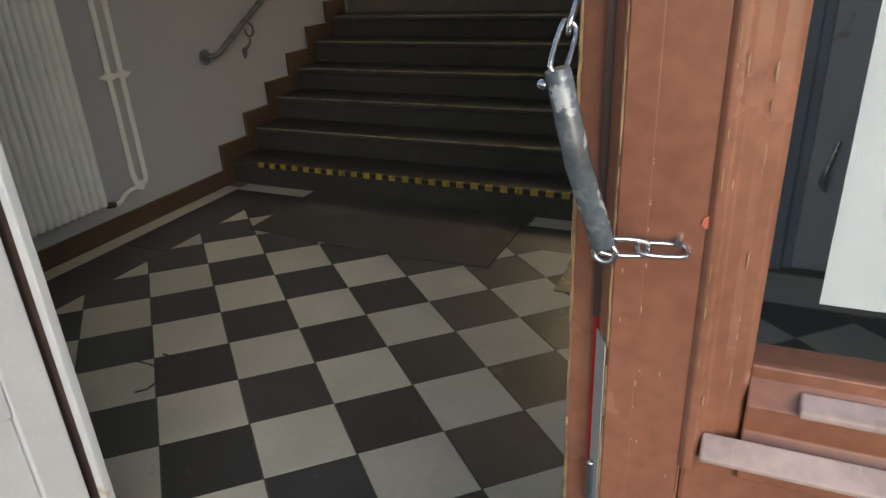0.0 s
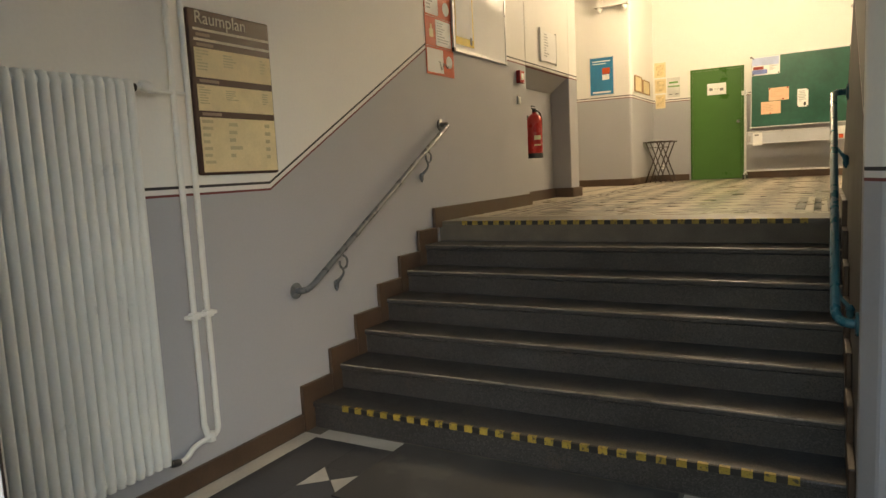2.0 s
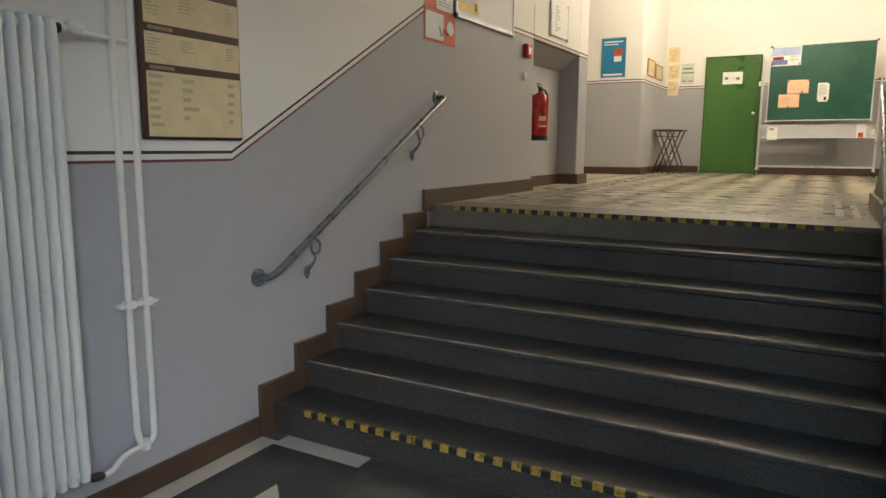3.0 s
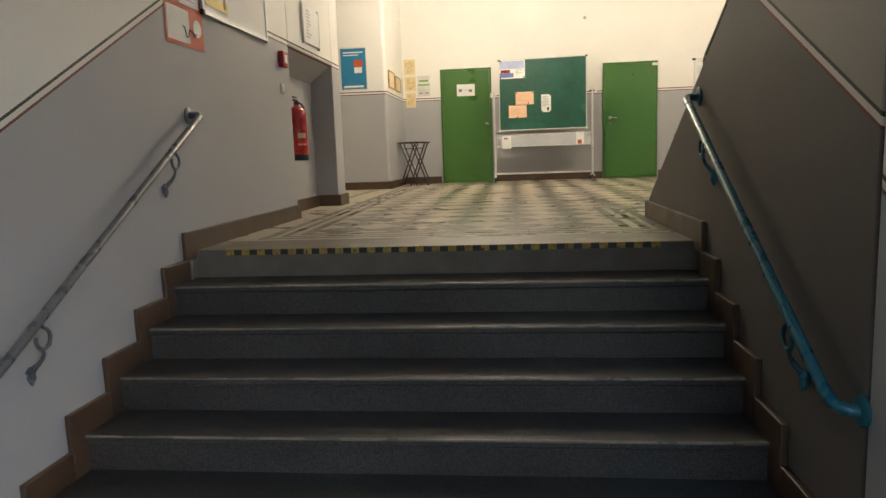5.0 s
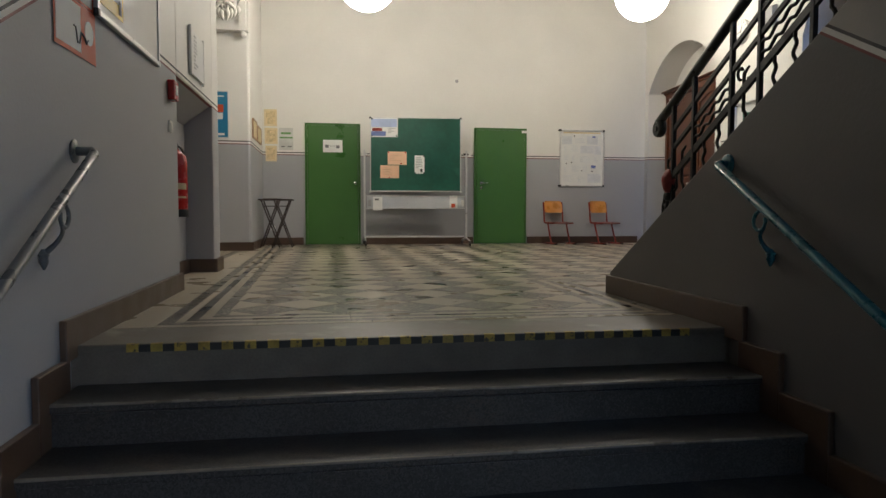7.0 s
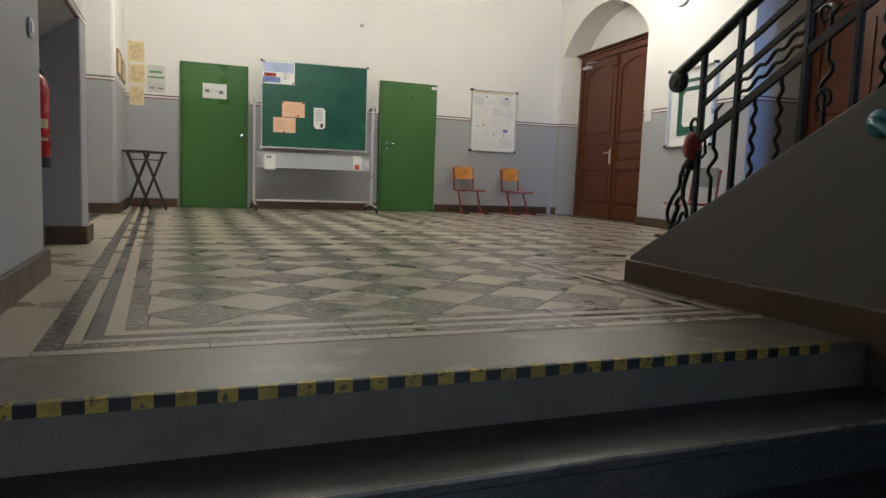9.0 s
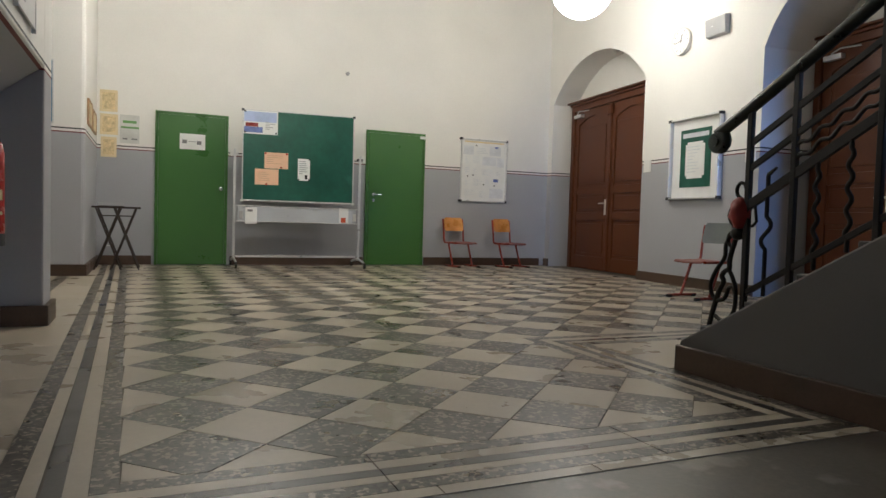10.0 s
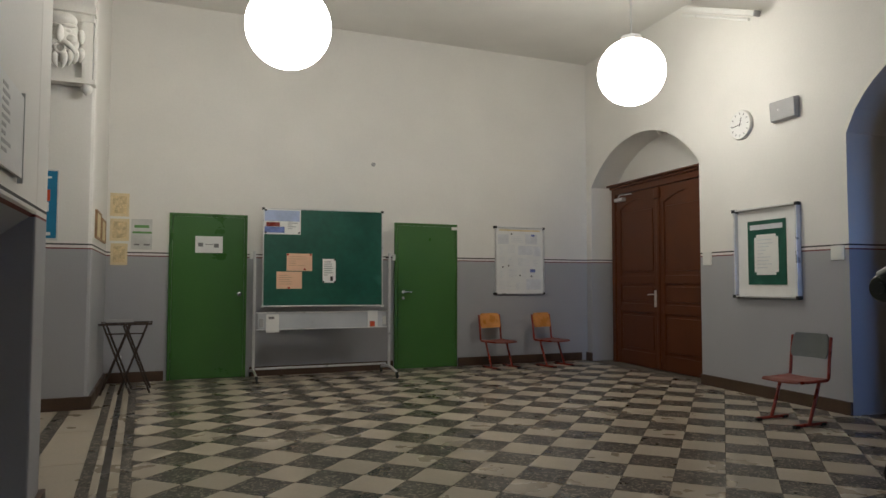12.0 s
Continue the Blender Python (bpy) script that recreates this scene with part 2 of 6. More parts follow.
M_WHITEDOOR = mat("white door paint", (0.50, 0.51, 0.53), 0.4, var=0.06, scale=6, stain=((0.40, 0.26, 0.14), 7, 0.665))
M_DKBROWN = mat("dark brown rebate", (0.055, 0.035, 0.03), 0.5, var=0.25, scale=12)
M_PAPER = mat("white paper", (0.78, 0.78, 0.76), 0.7, var=0.03, scale=8, bump=0)
M_CREAM = mat("yellowed paper", (0.72, 0.60, 0.36), 0.7, var=0.08, scale=8, bump=0)
M_PEACH = mat("peach paper", (0.80, 0.52, 0.34), 0.7, var=0.04, scale=8, bump=0)
M_ORANGE = mat("orange print", (0.52, 0.068, 0.010), 0.6, var=0.05, scale=8, bump=0)
M_BLUEP = mat("blue print", (0.02, 0.19, 0.36), 0.45, var=0.08, scale=8, bump=0)
M_BLUE2 = mat("violet-blue print", (0.13, 0.17, 0.42), 0.45, var=0.25, scale=14, bump=0)
M_YELLOW = mat("yellow tape", (0.31, 0.22, 0.035), 0.55, var=0.3, scale=9, stain=((0.08, 0.065, 0.035), 40, 0.58))
M_BLACK = mat("black tape", (0.015, 0.015, 0.014), 0.5, var=0.2, scale=20)
M_INK = mat("grey print", (0.20, 0.20, 0.20), 0.7, var=0.05, bump=0)
M_RED = mat("red enamel", (0.42, 0.018, 0.015), 0.28, var=0.08, scale=8)
M_CHAIRRED = mat("red chair tube", (0.24, 0.030, 0.016), 0.3, var=0.1, scale=10)
M_PLY = mat("orange beech plywood", (0.60, 0.27, 0.065), 0.3, var=0.15, scale=9, fine=120)
M_REDSEAT = mat("red-brown seat", (0.19, 0.04, 0.022), 0.35, var=0.1, scale=9)
M_GREYSEAT = mat("grey chair shell", (0.125, 0.14, 0.138), 0.4, var=0.08, scale=9)
M_RUBBER = mat("black rubber", (0.02, 0.02, 0.022), 0.5, var=0.2, scale=30)
M_SLEEVE = mat("dark blue-grey sleeve", (0.085, 0.10, 0.12), 0.22, var=0.35, scale=40, fine=200, stain=((0.32, 0.34, 0.37), 70, 0.60))
M_MAT = mat("worn rubber mat", (0.052, 0.048, 0.046), 0.6, var=0.25, scale=3, fine=220, bump=0.5, stain=((0.085, 0.078, 0.07), 3, 0.58))
M_BRASS = mat("worn brass plate", (0.10, 0.078, 0.042), 0.36, metal=0.3, var=0.45, scale=13, fine=60, bump=0.4, per=0.15, stain=((0.32, 0.235, 0.09), 21, 0.585))
M_GREYBLUE = mat("grey-blue frame paint", (0.24, 0.28, 0.33), 0.4, var=0.1, scale=6)
M_GREYPL = mat("light grey plastic", (0.40, 0.40, 0.40), 0.45, var=0.05, scale=8)
M_BROWNP = mat("dark brown panel", (0.052, 0.020, 0.012), 0.4, var=0.1, scale=6)
M_GLOBE = emitter("opal glass lit", (1.0, 0.83, 0.60), 22.5)
# emission lowered to soften the hot spot on the near east wall
M_GLOBE2 = emitter("opal glass lit, weaker bulb", (1.0, 0.83, 0.60), 16.0)
M_GLASS = glass("clear glass")
M_GROUND = mat("asphalt", (0.09, 0.09, 0.09), 0.8, var=0.2, scale=2)

HALL = 1.19

# ---------- large structure ----------
CEIL = 6.0
# left wall along vestibule and stairs, with a niche by the corridor
bm = boxes((-0.35, 0, -4.7, 2.13, -0.3, CEIL), (-0.35, -0.25, 2.13, 3.62, 0.6, 2.57),
           (-0.35, 0, 3.62, 3.95, 0.6, CEIL))
prism(bm, [(-0.35, 2.57), (-0.25, 2.57), (0, 2.765), (0, CEIL), (-0.35, CEIL)], "y", 2.13, 3.62)
structure("wall_west", bm, M_WALL, "two-tone painted plaster wall beside the stairs", "wall", bevel=0.012)
structure("wall_corridor_near", boxes((-4.0, -0.35, 3.75, 3.95, 0.6, CEIL)), M_WALL, "painted corridor wall", "wall")
structure("wall_corridor_end", boxes((-4.2, -4.0, 3.75, 7.45, 0.6, CEIL)), M_WALL, "painted wall closing the corridor", "wall")
structure("wall_pier", boxes((-4.2, -0.06, 7.2, 9.2, 0.6, CEIL)), M_WALL, "grey and white painted pier at the corridor mouth", "wall", bevel=0.035)
structure("wall_north", boxes((-0.06, 7.6, 8.99, 9.2, 0.6, CEIL)), M_WALL, "two-tone painted end wall of the hall", "wall")

# right wall, slightly splayed, with two arched niches
RW = Matrix.Translation((6.55, 4.16, 0)) @ Matrix.Rotation(-math.atan(0.082), 4, "Z")


def arch_z(y, y0, y1, spring, rise):
    c, h = (y0 + y1) / 2, (y1 - y0) / 2
    R = (h * h + rise * rise) / (2 * rise)
    return spring + rise - R + math.sqrt(max(R * R - (y - c) ** 2, 0))


ARCHES = [(2.09, 4.69, 3.95, 0.62, 0.45), (-2.06, 0.0, 3.85, 0.70, 0.86)]
bm = bmesh.new()
B(bm, 0, 0.45, 4.69, 5.2, 0.6, CEIL, RW)
B(bm, 0, 0.45, 0.0, 2.09, 0.6, CEIL, RW)
B(bm, 0, 0.86, -9.2, -2.06, 0.6, CEIL, RW)
for y0, y1, sp, rise, deep in ARCHES:
    k = 20
    for i in range(k):
        a, b = y0 + (y1 - y0) * i / k, y0 + (y1 - y0) * (i + 1) / k
        prism(bm, [(a, arch_z(a, y0, y1, sp, rise)), (b, arch_z(b, y0, y1, sp, rise)), (b, CEIL), (a, CEIL)], "x", 0, deep, RW)
bmesh.ops.remove_doubles(bm, verts=bm.verts[:], dist=0.0005)
structure("wall_east", bm, M_WALL, "two-tone painted wall with two arched door niches", "wall")
structure("wall_niche_back", boxes((0.45, 1.0, 0.0, 5.2, 0.6, CEIL), (0.86, 1.0, -2.6, 0.0, 0.6, CEIL), m=RW), M_WALL, "painted back of the door niches", "wall")

# ceiling
structure("ceiling", boxes((-4.2, 7.6, 1.6, 9.2, CEIL, CEIL + 0.2)), M_PLAIN, "white plastered ceiling", "ceiling")
# out of view; its dark colour holds back bounce in the stairwell
structure("ceiling_stairwell", boxes((-4.2, 7.6, -4.7, 1.6, CEIL, CEIL + 0.2)), M_ABSORB, "unseen ceiling over the stairwell, dark to cut bounce", "ceiling")

# stair hall side wall under the upper flight
SLOPE = 0.565


def edge_z(y):
    return 1.335 + SLOPE * (1.49 - y)


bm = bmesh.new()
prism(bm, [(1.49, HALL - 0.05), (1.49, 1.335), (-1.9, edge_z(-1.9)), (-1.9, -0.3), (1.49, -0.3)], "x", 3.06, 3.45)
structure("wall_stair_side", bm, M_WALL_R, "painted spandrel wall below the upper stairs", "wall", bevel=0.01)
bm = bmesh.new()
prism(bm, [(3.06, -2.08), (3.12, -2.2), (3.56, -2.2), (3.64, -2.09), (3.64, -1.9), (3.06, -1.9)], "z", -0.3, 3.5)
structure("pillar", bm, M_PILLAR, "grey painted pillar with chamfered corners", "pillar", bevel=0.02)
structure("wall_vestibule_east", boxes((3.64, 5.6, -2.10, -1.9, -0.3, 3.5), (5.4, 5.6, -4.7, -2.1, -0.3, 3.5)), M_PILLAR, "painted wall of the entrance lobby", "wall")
# out of view, coloured dark so the stairwell side stays dimmer
structure("wall_under_stairs", boxes((3.45, 6.4, -1.9, -1.8, -0.3, CEIL - 2.5)), M_ABSORB, "unseen wall below the upper landing, dark to cut bounce", "wall")
structure("landing", boxes((0.0, 6.4, -4.7, -1.9, 3.5, 3.7)), M_ABSORB, "slab of the upper landing, dark to cut bounce", "ceiling")
# entrance wall
structure("wall_entrance", boxes((-0.35, 1.99, -4.78, -4.70, -0.3, 3.7), (4.25, 5.6, -5.1, -4.5, -0.3, 3.7), (1.99, 4.25, -4.78, -4.70, 2.7, 3.7)), M_WALL, "painted wall round the entrance door", "wall")
# unseen wall above the landing, dark against bounce; its window opening is filled
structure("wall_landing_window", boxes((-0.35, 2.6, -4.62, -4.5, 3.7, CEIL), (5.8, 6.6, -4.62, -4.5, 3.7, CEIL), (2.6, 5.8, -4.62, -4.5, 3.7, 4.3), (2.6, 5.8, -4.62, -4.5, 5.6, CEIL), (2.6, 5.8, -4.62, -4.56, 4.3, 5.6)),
          M_ABSORB, "unseen wall above the landing, dark to cut bounce", "wall")

# floors
structure("ground", boxes((-60, 60, -60, -4.7, -0.4, -0.02)), M_GROUND, "grey asphalt outside the entrance", "ground")
floor_low = structure("floor_lobby", boxes((-0.1, 5.5, -4.7, -1.7, -0.3, -0.0035)), M_GROUT, "chequered stone floor of the entrance lobby", "floor")
floor_hall = structure("floor_hall", boxes((-4.0, 7.6, 0.0, 9.0, 0.9, HALL - 0.0035), (3.45, 7.6, -2.0, 0.0, 0.9, HALL - 0.0035)), M_GROUT, "terrazzo floor of the school hall", "floor")

# main stairs: seven risers
stairs = thing("staircase", "wide dark stone stairs with worn edges", "stairs", (1.5, -1.8, 0), kind="structure")
RISE, TREAD, Y1 = 0.17, 0.3065, -1.84
for k in range(1, 8):
    y = Y1 + TREAD * (k - 1)
    bm = bmesh.new()
    z = RISE * k
    back = y + TREAD + 0.05 if k < 7 else 0.45
    B(bm, 0.02, 3.04, y + 0.015, back, z - RISE - (0.05 if k > 1 else 0.02), z - 0.04)
    part("riser", bm, M_STEP, stairs, bevel=0.004)
    bm = bmesh.new()
    B(bm, 0.02, 3.04, y, back if k < 7 else 0.44, z - 0.04, z)
    st = part("tread", bm, M_STEP if k < 7 else M_SLAB, stairs, bevel=0.01)
    if 1 < k < 7:
        # edge polished by feet, a little uneven along its length
        bm = bmesh.new()
        n = 40
        tube(bm, [(0.025 + 3.01 * q / n, y + 0.0065, z - 0.0065) for q in range(n + 1)], [0.0078 + 0.0012 * noise.noise(Vector((q * 0.37, k * 3.1, 0))) for q in range(n + 1)], 8)
        part("nosing", bm, M_NOSE, st, "pale worn edge with painted glint", smooth=True)
# skirtings
base = boxes((0, 0.028, -4.56, -1.93, 0, 0.115))
structure("baseboard", base, M_SKIRT, "brown skirting along the lobby wall", "baseboard", bevel=0.006)
for side, x0, x1 in ((0, 0.0, 0.03), (1, 3.03, 3.06)):
    string = thing("stair_skirting", "stepped brown skirting along the stairs", "baseboard", (x0, -1.9, 0), kind="structure")
    for k in range(1, 7):
        y = Y1 + TREAD * (k - 1) - 0.085 - 0.028 * side
        bm = bmesh.new()
        zt = RISE * k + 0.128
        B(bm, x0, x1, y, y + TREAD, RISE * (k - 1) - 0.01, zt)
        part("skirting_block", bm, M_SKIRT, string, bevel=0.006)
    y = -0.118 - 0.028 * side
    bm = bmesh.new()
    B(bm, x0, x1, y, 2.13 if side == 0 else 1.49, HALL - 0.05, HALL + 0.125)
    part("skirting_block", bm, M_SKIRT, string, bevel=0.006)
SK = [(-0.25, -0.22, 2.16, 3.62), (-0.25, 0.03, 3.59, 3.62), (0.0, 0.03, 3.62, 3.98), (-0.3, 0.0, 3.95, 3.98), (-4.0, -0.03, 7.17, 7.2), (-0.06, -0.03, 7.2, 8.99),
      (-0.03, 0.62, 8.96, 8.99), (1.66, 3.64, 8.96, 8.99), (4.66, 6.82, 8.96, 8.99)]
for x0, x1, y0, y1 in SK:
    structure("baseboard", boxes((x0, x1, y0, y1, HALL - 0.02, HALL + 0.125)), M_SKIRT, "brown hall skirting", "baseboard", bevel=0.006)
for y0, y1 in ((4.69, 4.9), (0.0, 2.09)):
    structure("baseboard", boxes((-0.03, 0, y0, y1, HALL - 0.02, HALL + 0.125), m=RW), M_SKIRT, "brown hall skirting", "baseboard", bevel=0.006)
bm = bmesh.new()
prism(bm, [(3.035, -2.07), (3.105, -2.225), (3.57, -2.225), (3.642, -2.125), (3.642, -2.05), (3.035, -2.0)], "z", 0, 0.15)
structure("baseboard", bm, M_SKIRT, "brown pillar skirting", "baseboard", bevel=0.006)
structure("baseboard", boxes((3.06, 3.46, 1.49, 1.52, HALL, 1.31)), M_SKIRT, "brown skirting at the stair wall's end", "baseboard", bevel=0.006)

# ---------- lamps ----------
def globe(x, y, z, r, glow):
    g = thing("pendant_lamp", "large round opal glass pendant lamp, lit", "lamp", (x, y, z), group="hall globes")
    bm = bmesh.new()
    bmesh.ops.create_uvsphere(bm, u_segments=40, v_segments=24, radius=r, matrix=Matrix.Translation((x, y, z)))
    part("globe", bm, glow, g, smooth=True)
    bm = bmesh.new()
    tube(bm, [(x, y, z + r), (x, y, CEIL)], 0.012)
    part("rod", bm, M_ALU, g)
    bm = bmesh.new()
    lathe(bm, [(0.12, r - 0.03), (0.11, r + 0.03), (0.03, r + 0.06)], Matrix.Translation((x, y, z)))
    part("cap", bm, M_ALU, g, smooth=True)
    return g


globe(1.569, 5.70, 4.68, 0.374, M_GLOBE)
globe(5.28, 5.70, 4.725, 0.364, M_GLOBE2)


# ---------- text and print ----------
def bars(rows, plane, parent, name="print_line", mat_=None):
    """Lines of unreadable print as thin bars; rows of (a0, a1, z0, z1); plane maps (a, z, depth) to the world."""
    bm = bmesh.new()
    for a0, a1, z0, z1 in rows:
        vs = [bm.verts.new(plane(a, z, d)) for d in (0.0, 0.0012) for a, z in ((a0, z0), (a1, z0), (a1, z1), (a0, z1))]
        for f in ((0, 1, 2, 3), (4, 5, 6, 7), (0, 1, 5, 4), (1, 2, 6, 5), (2, 3, 7, 6), (3, 0, 4, 7)):
            bm.faces.new([vs[i] for i in f])
    ob = part(name, bm, mat_ or M_INK, parent)
    if len(rows) > 1:
        ob["kind"] = "stuff"
    return ob


def lines_in(a0, a1, z0, z1, n, seed, fill=0.55):
    rnd = random.Random(seed)
    h = (z1 - z0) / n
    return [(a0, a0 + (a1 - a0) * rnd.uniform(0.35, 1.0), z1 - h * (i + fill), z1 - h * i - h * 0.1) for i in range(n)]


def on_west(x):
    return lambda a, z, d: (x + d, a, z)


def on_north(y):
    return lambda a, z, d: (a, y - d, z)


def on_east(off):
    return lambda a, z, d: RW @ Vector((off - d, a, z))


def lettering(text, size, m, mat_, parent, name="lettering"):
    cu = bpy.data.curves.new(name, "FONT")
    cu.body, cu.size, cu.extrude = text, size, 0.001
    tmp = bpy.data.objects.new(name, cu)
    scene.collection.objects.link(tmp)
    me = bpy.data.meshes.new_from_object(tmp.evaluated_get(bpy.context.evaluated_depsgraph_get()))
    bpy.data.objects.remove(tmp)
    me.transform(m)
    me.materials.clear()
    me.materials.append(mat_)
    ob = new(name, me)
    ob.parent = parent
    ob.matrix_parent_inverse = parent.matrix_basis.inverted()
    return ob


# ---------- entrance lobby ----------
def radiator():
    r = thing("radiator", "tall white column radiator on the lobby wall", "radiator", (0.09, -3.5, 0.24))
    sect = [(0.09 + 0.055 * (abs(math.cos(a)) ** 0.5) * math.copysign(1, math.cos(a)), 0.019 * math.sin(a)) for a in [2 * math.pi * (i + 0.5) / 14 for i in range(14)]]
    bm = bmesh.new()
    rings = []
    for z, k in ((0.24, 0.45), (0.252, 0.9), (0.30, 1.0), (2.07, 1.0), (2.112, 0.9), (2.124, 0.45)):
        rings.append([bm.verts.new((0.09 + (x - 0.09) * k, y * k, z)) for x, y in sect])
    for a, b in zip(rings, rings[1:]):
        for i in range(14):
            bm.faces.new((a[i], a[(i + 1) % 14], b[(i + 1) % 14], b[i]))
    bm.faces.new(rings[0])
    bm.faces.new(rings[-1])
    first = part("column", bm, M_WHITE, r, smooth=True)
    y = -3.035
    first.location = (0, y, 0)
    for i in range(1, 24):
        ob = new("column", first.data)
        ob.parent, ob.matrix_parent_inverse, ob.location = r, first.matrix_parent_inverse, (0, y - 0.05 * i, 0)
        md = ob.modifiers.new("edges", "EDGE_SPLIT")
        md.split_angle = radians(53)
    for z in (0.285, 2.085):
        bm = bmesh.new()
        tube(bm, [(0.09, y - 0.05 * 23 - 0.02, z), (0.09, y + 0.02, z)], 0.024, 10)
        part("header", bm, M_WHITE, r, smooth=True)
    bm = bmesh.new()
    lathe(bm, [(0.012, 0), (0.02, 0.005), (0.02, 0.03), (0.012, 0.035)], Matrix.Translation((0.09, -3.015, 2.09)) @ Matrix.Rotation(radians(-90), 4, "X"), 10)
    part("vent_plug", bm, M_BLACK, r)


radiator()
pipes = thing("heating_pipes", "pair of white painted heating pipes on the wall", "pipe", (0.05, -2.69, 0.25))
for y, z0 in ((-2.735, 0.33), (-2.645, 0.30)):
    bm = bmesh.new()
    tube(bm, [(0.05, y, z0), (0.05, y, 3.5)], 0.0155, 10)
    part("pipe", bm, M_WHITE, pipes, smooth=True)
bm = bmesh.new()
tube(bm, [(0.05, -2.645, 0.31)] + bez((0.05, -2.645, 0.30), (0.05, -2.65, 0.262), (0.055, -2.70, 0.262), 5) + bez((0.06, -2.76, 0.262), (0.065, -2.83, 0.26), (0.075, -2.86, 0.24), 5) + bez((0.08, -2.885, 0.225), (0.085, -2.93, 0.21), (0.09, -2.99, 0.235), 4), 0.0145, 8)
part("elbow", bm, M_WHITE, pipes, smooth=True)
bm = bmesh.new()
lathe(bm, [(0.012, -0.03), (0.024, -0.025), (0.026, 0.0), (0.024, 0.025), (0.012, 0.03)], Matrix.Translation((0.052, -2.70, 0.265)), 12)
tube(bm, [(0.05, -2.735, 0.34), (0.055, -2.72, 0.27)], 0.017, 8)
part("valve", bm, M_WHITE, pipes, smooth=True)
bm = bmesh.new()
lathe(bm, [(0.014, -0.03), (0.019, -0.02), (0.019, 0.02), (0.014, 0.03)], Matrix.Translation((0.088, -2.965, 0.228)) @ Matrix.Rotation(radians(80), 4, "X"), 10)
part("union_nut", bm, M_RUBBER, pipes, "dark union nut", smooth=True)
bm = bmesh.new()
tube(bm, [(0.09, -3.0, 2.095), (0.085, -2.93, 2.095), (0.055, -2.88, 2.09), (0.05, -2.66, 2.085)], [0.013, 0.013, 0.011, 0.010], 8)
part("branch_pipe", bm, M_WHITE, pipes, smooth=True)
bm = bmesh.new()
lathe(bm, [(0.010, -0.035), (0.026, -0.03), (0.030, 0.0), (0.022, 0.028), (0.010, 0.034)], Matrix.Translation((0.088, -2.925, 2.10)) @ Matrix.Rotation(radians(80), 4, "X"), 12)
part("radiator_valve", bm, M_WHITE, pipes, smooth=True)
part("pipe_clip", boxes((0.0, 0.05, -2.70, -2.68, 0.92, 0.945), (0.035, 0.07, -2.79, -2.595, 0.924, 0.944), (0.033, 0.072, -2.76, -2.71, 0.915, 0.953), (0.033, 0.072, -2.67, -2.62, 0.915, 0.953)), M_WHITE, pipes, bevel=0.004)

# room directory
M_FAINT = mat("faint list print", (0.50, 0.43, 0.26), 0.7, bump=0)
rp = thing("room_directory", "brown wall directory board with three cream panels", "sign", (0.01, -2.3, 1.67))
part("board", boxes((0.002, 0.024, -2.586, -1.982, 1.668, 2.545)), M_BROWNP, rp, bevel=0.012)
for i, (z0, z1) in enumerate(((1.683, 1.977), (2.012, 2.15), (2.188, 2.343))):
    p = part("panel", boxes((0.022, 0.027, -2.556, -1.994, z0, z1)), M_CREAM, rp, bevel=0.001)
    bars(lines_in(-2.545, -2.46, z0 + 0.03, z1 - 0.01, 7, i) + lines_in(-2.36, -2.26, z0 + 0.06, z1 - 0.02, 5, i + 9) + lines_in(-2.08, -2.03, z0 + 0.05, z1 - 0.02, 5, i + 19), on_west(0.027), p, "print_line", M_FAINT)
M_PRINT = mat("cream print", (0.62, 0.56, 0.44), 0.6, bump=0)
bars([(-2.552, -1.991, 2.432, 2.446), (-2.552, -1.991, 2.379, 2.393)], on_west(0.024), rp, "rule", M_PRINT)
M_DIMPRINT = mat("dim heading print", (0.26, 0.19, 0.14), 0.6, bump=0)
bars([(-2.535, -2.40, 1.987, 2.003), (-2.535, -2.40, 2.162, 2.178), (-2.535, -2.42, 2.352, 2.368), (-2.535, -2.44, 2.404, 2.420)], on_west(0.024), rp, "heading", M_DIMPRINT)
lettering("Raumplan", 0.094, Matrix.Translation((0.0255, -2.54, 2.470)) @ Matrix(((0, 0, 1, 0), (1, 0, 0, 0), (0, 1, 0, 0), (0, 0, 0, 1))), M_PRINT, rp)

# hazard tape on first and last step edge
def tape(y, z, x0, x1):
    t = thing("hazard_tape", "worn yellow and black warning tape on the step edge", "tape", ((x0 + x1) / 2, y, z), group="step tapes")
    n = int((x1 - x0) / 0.097)
    w = (x1 - x0) / (n + 0.5)
    part("backing", boxes((x0, x1, y - 0.0025, y, z - 0.034, z - 0.002)), M_BLACK, t)
    first = None
    for i in range(n + 1):
        a = x0 + i * w
        if first is None:
            first = part("yellow_block", boxes((-w * 0.25, w * 0.25, y - 0.004, y - 0.0024, z - 0.034, z - 0.001), (-w * 0.25, w * 0.25, y - 0.004, y + 0.02, z - 0.001, z + 0.001)), M_YELLOW, t)
            first.location = (a + w * 0.25, 0, 0)
        else:
            ob = new("yellow_block", first.data)
            ob.parent, ob.matrix_parent_inverse, ob.location = t, first.matrix_parent_inverse, (a + w * 0.25, 0, 0)


tape(Y1, RISE, 0.27, 2.85)
tape(0.0, HALL, 0.225, 2.84)

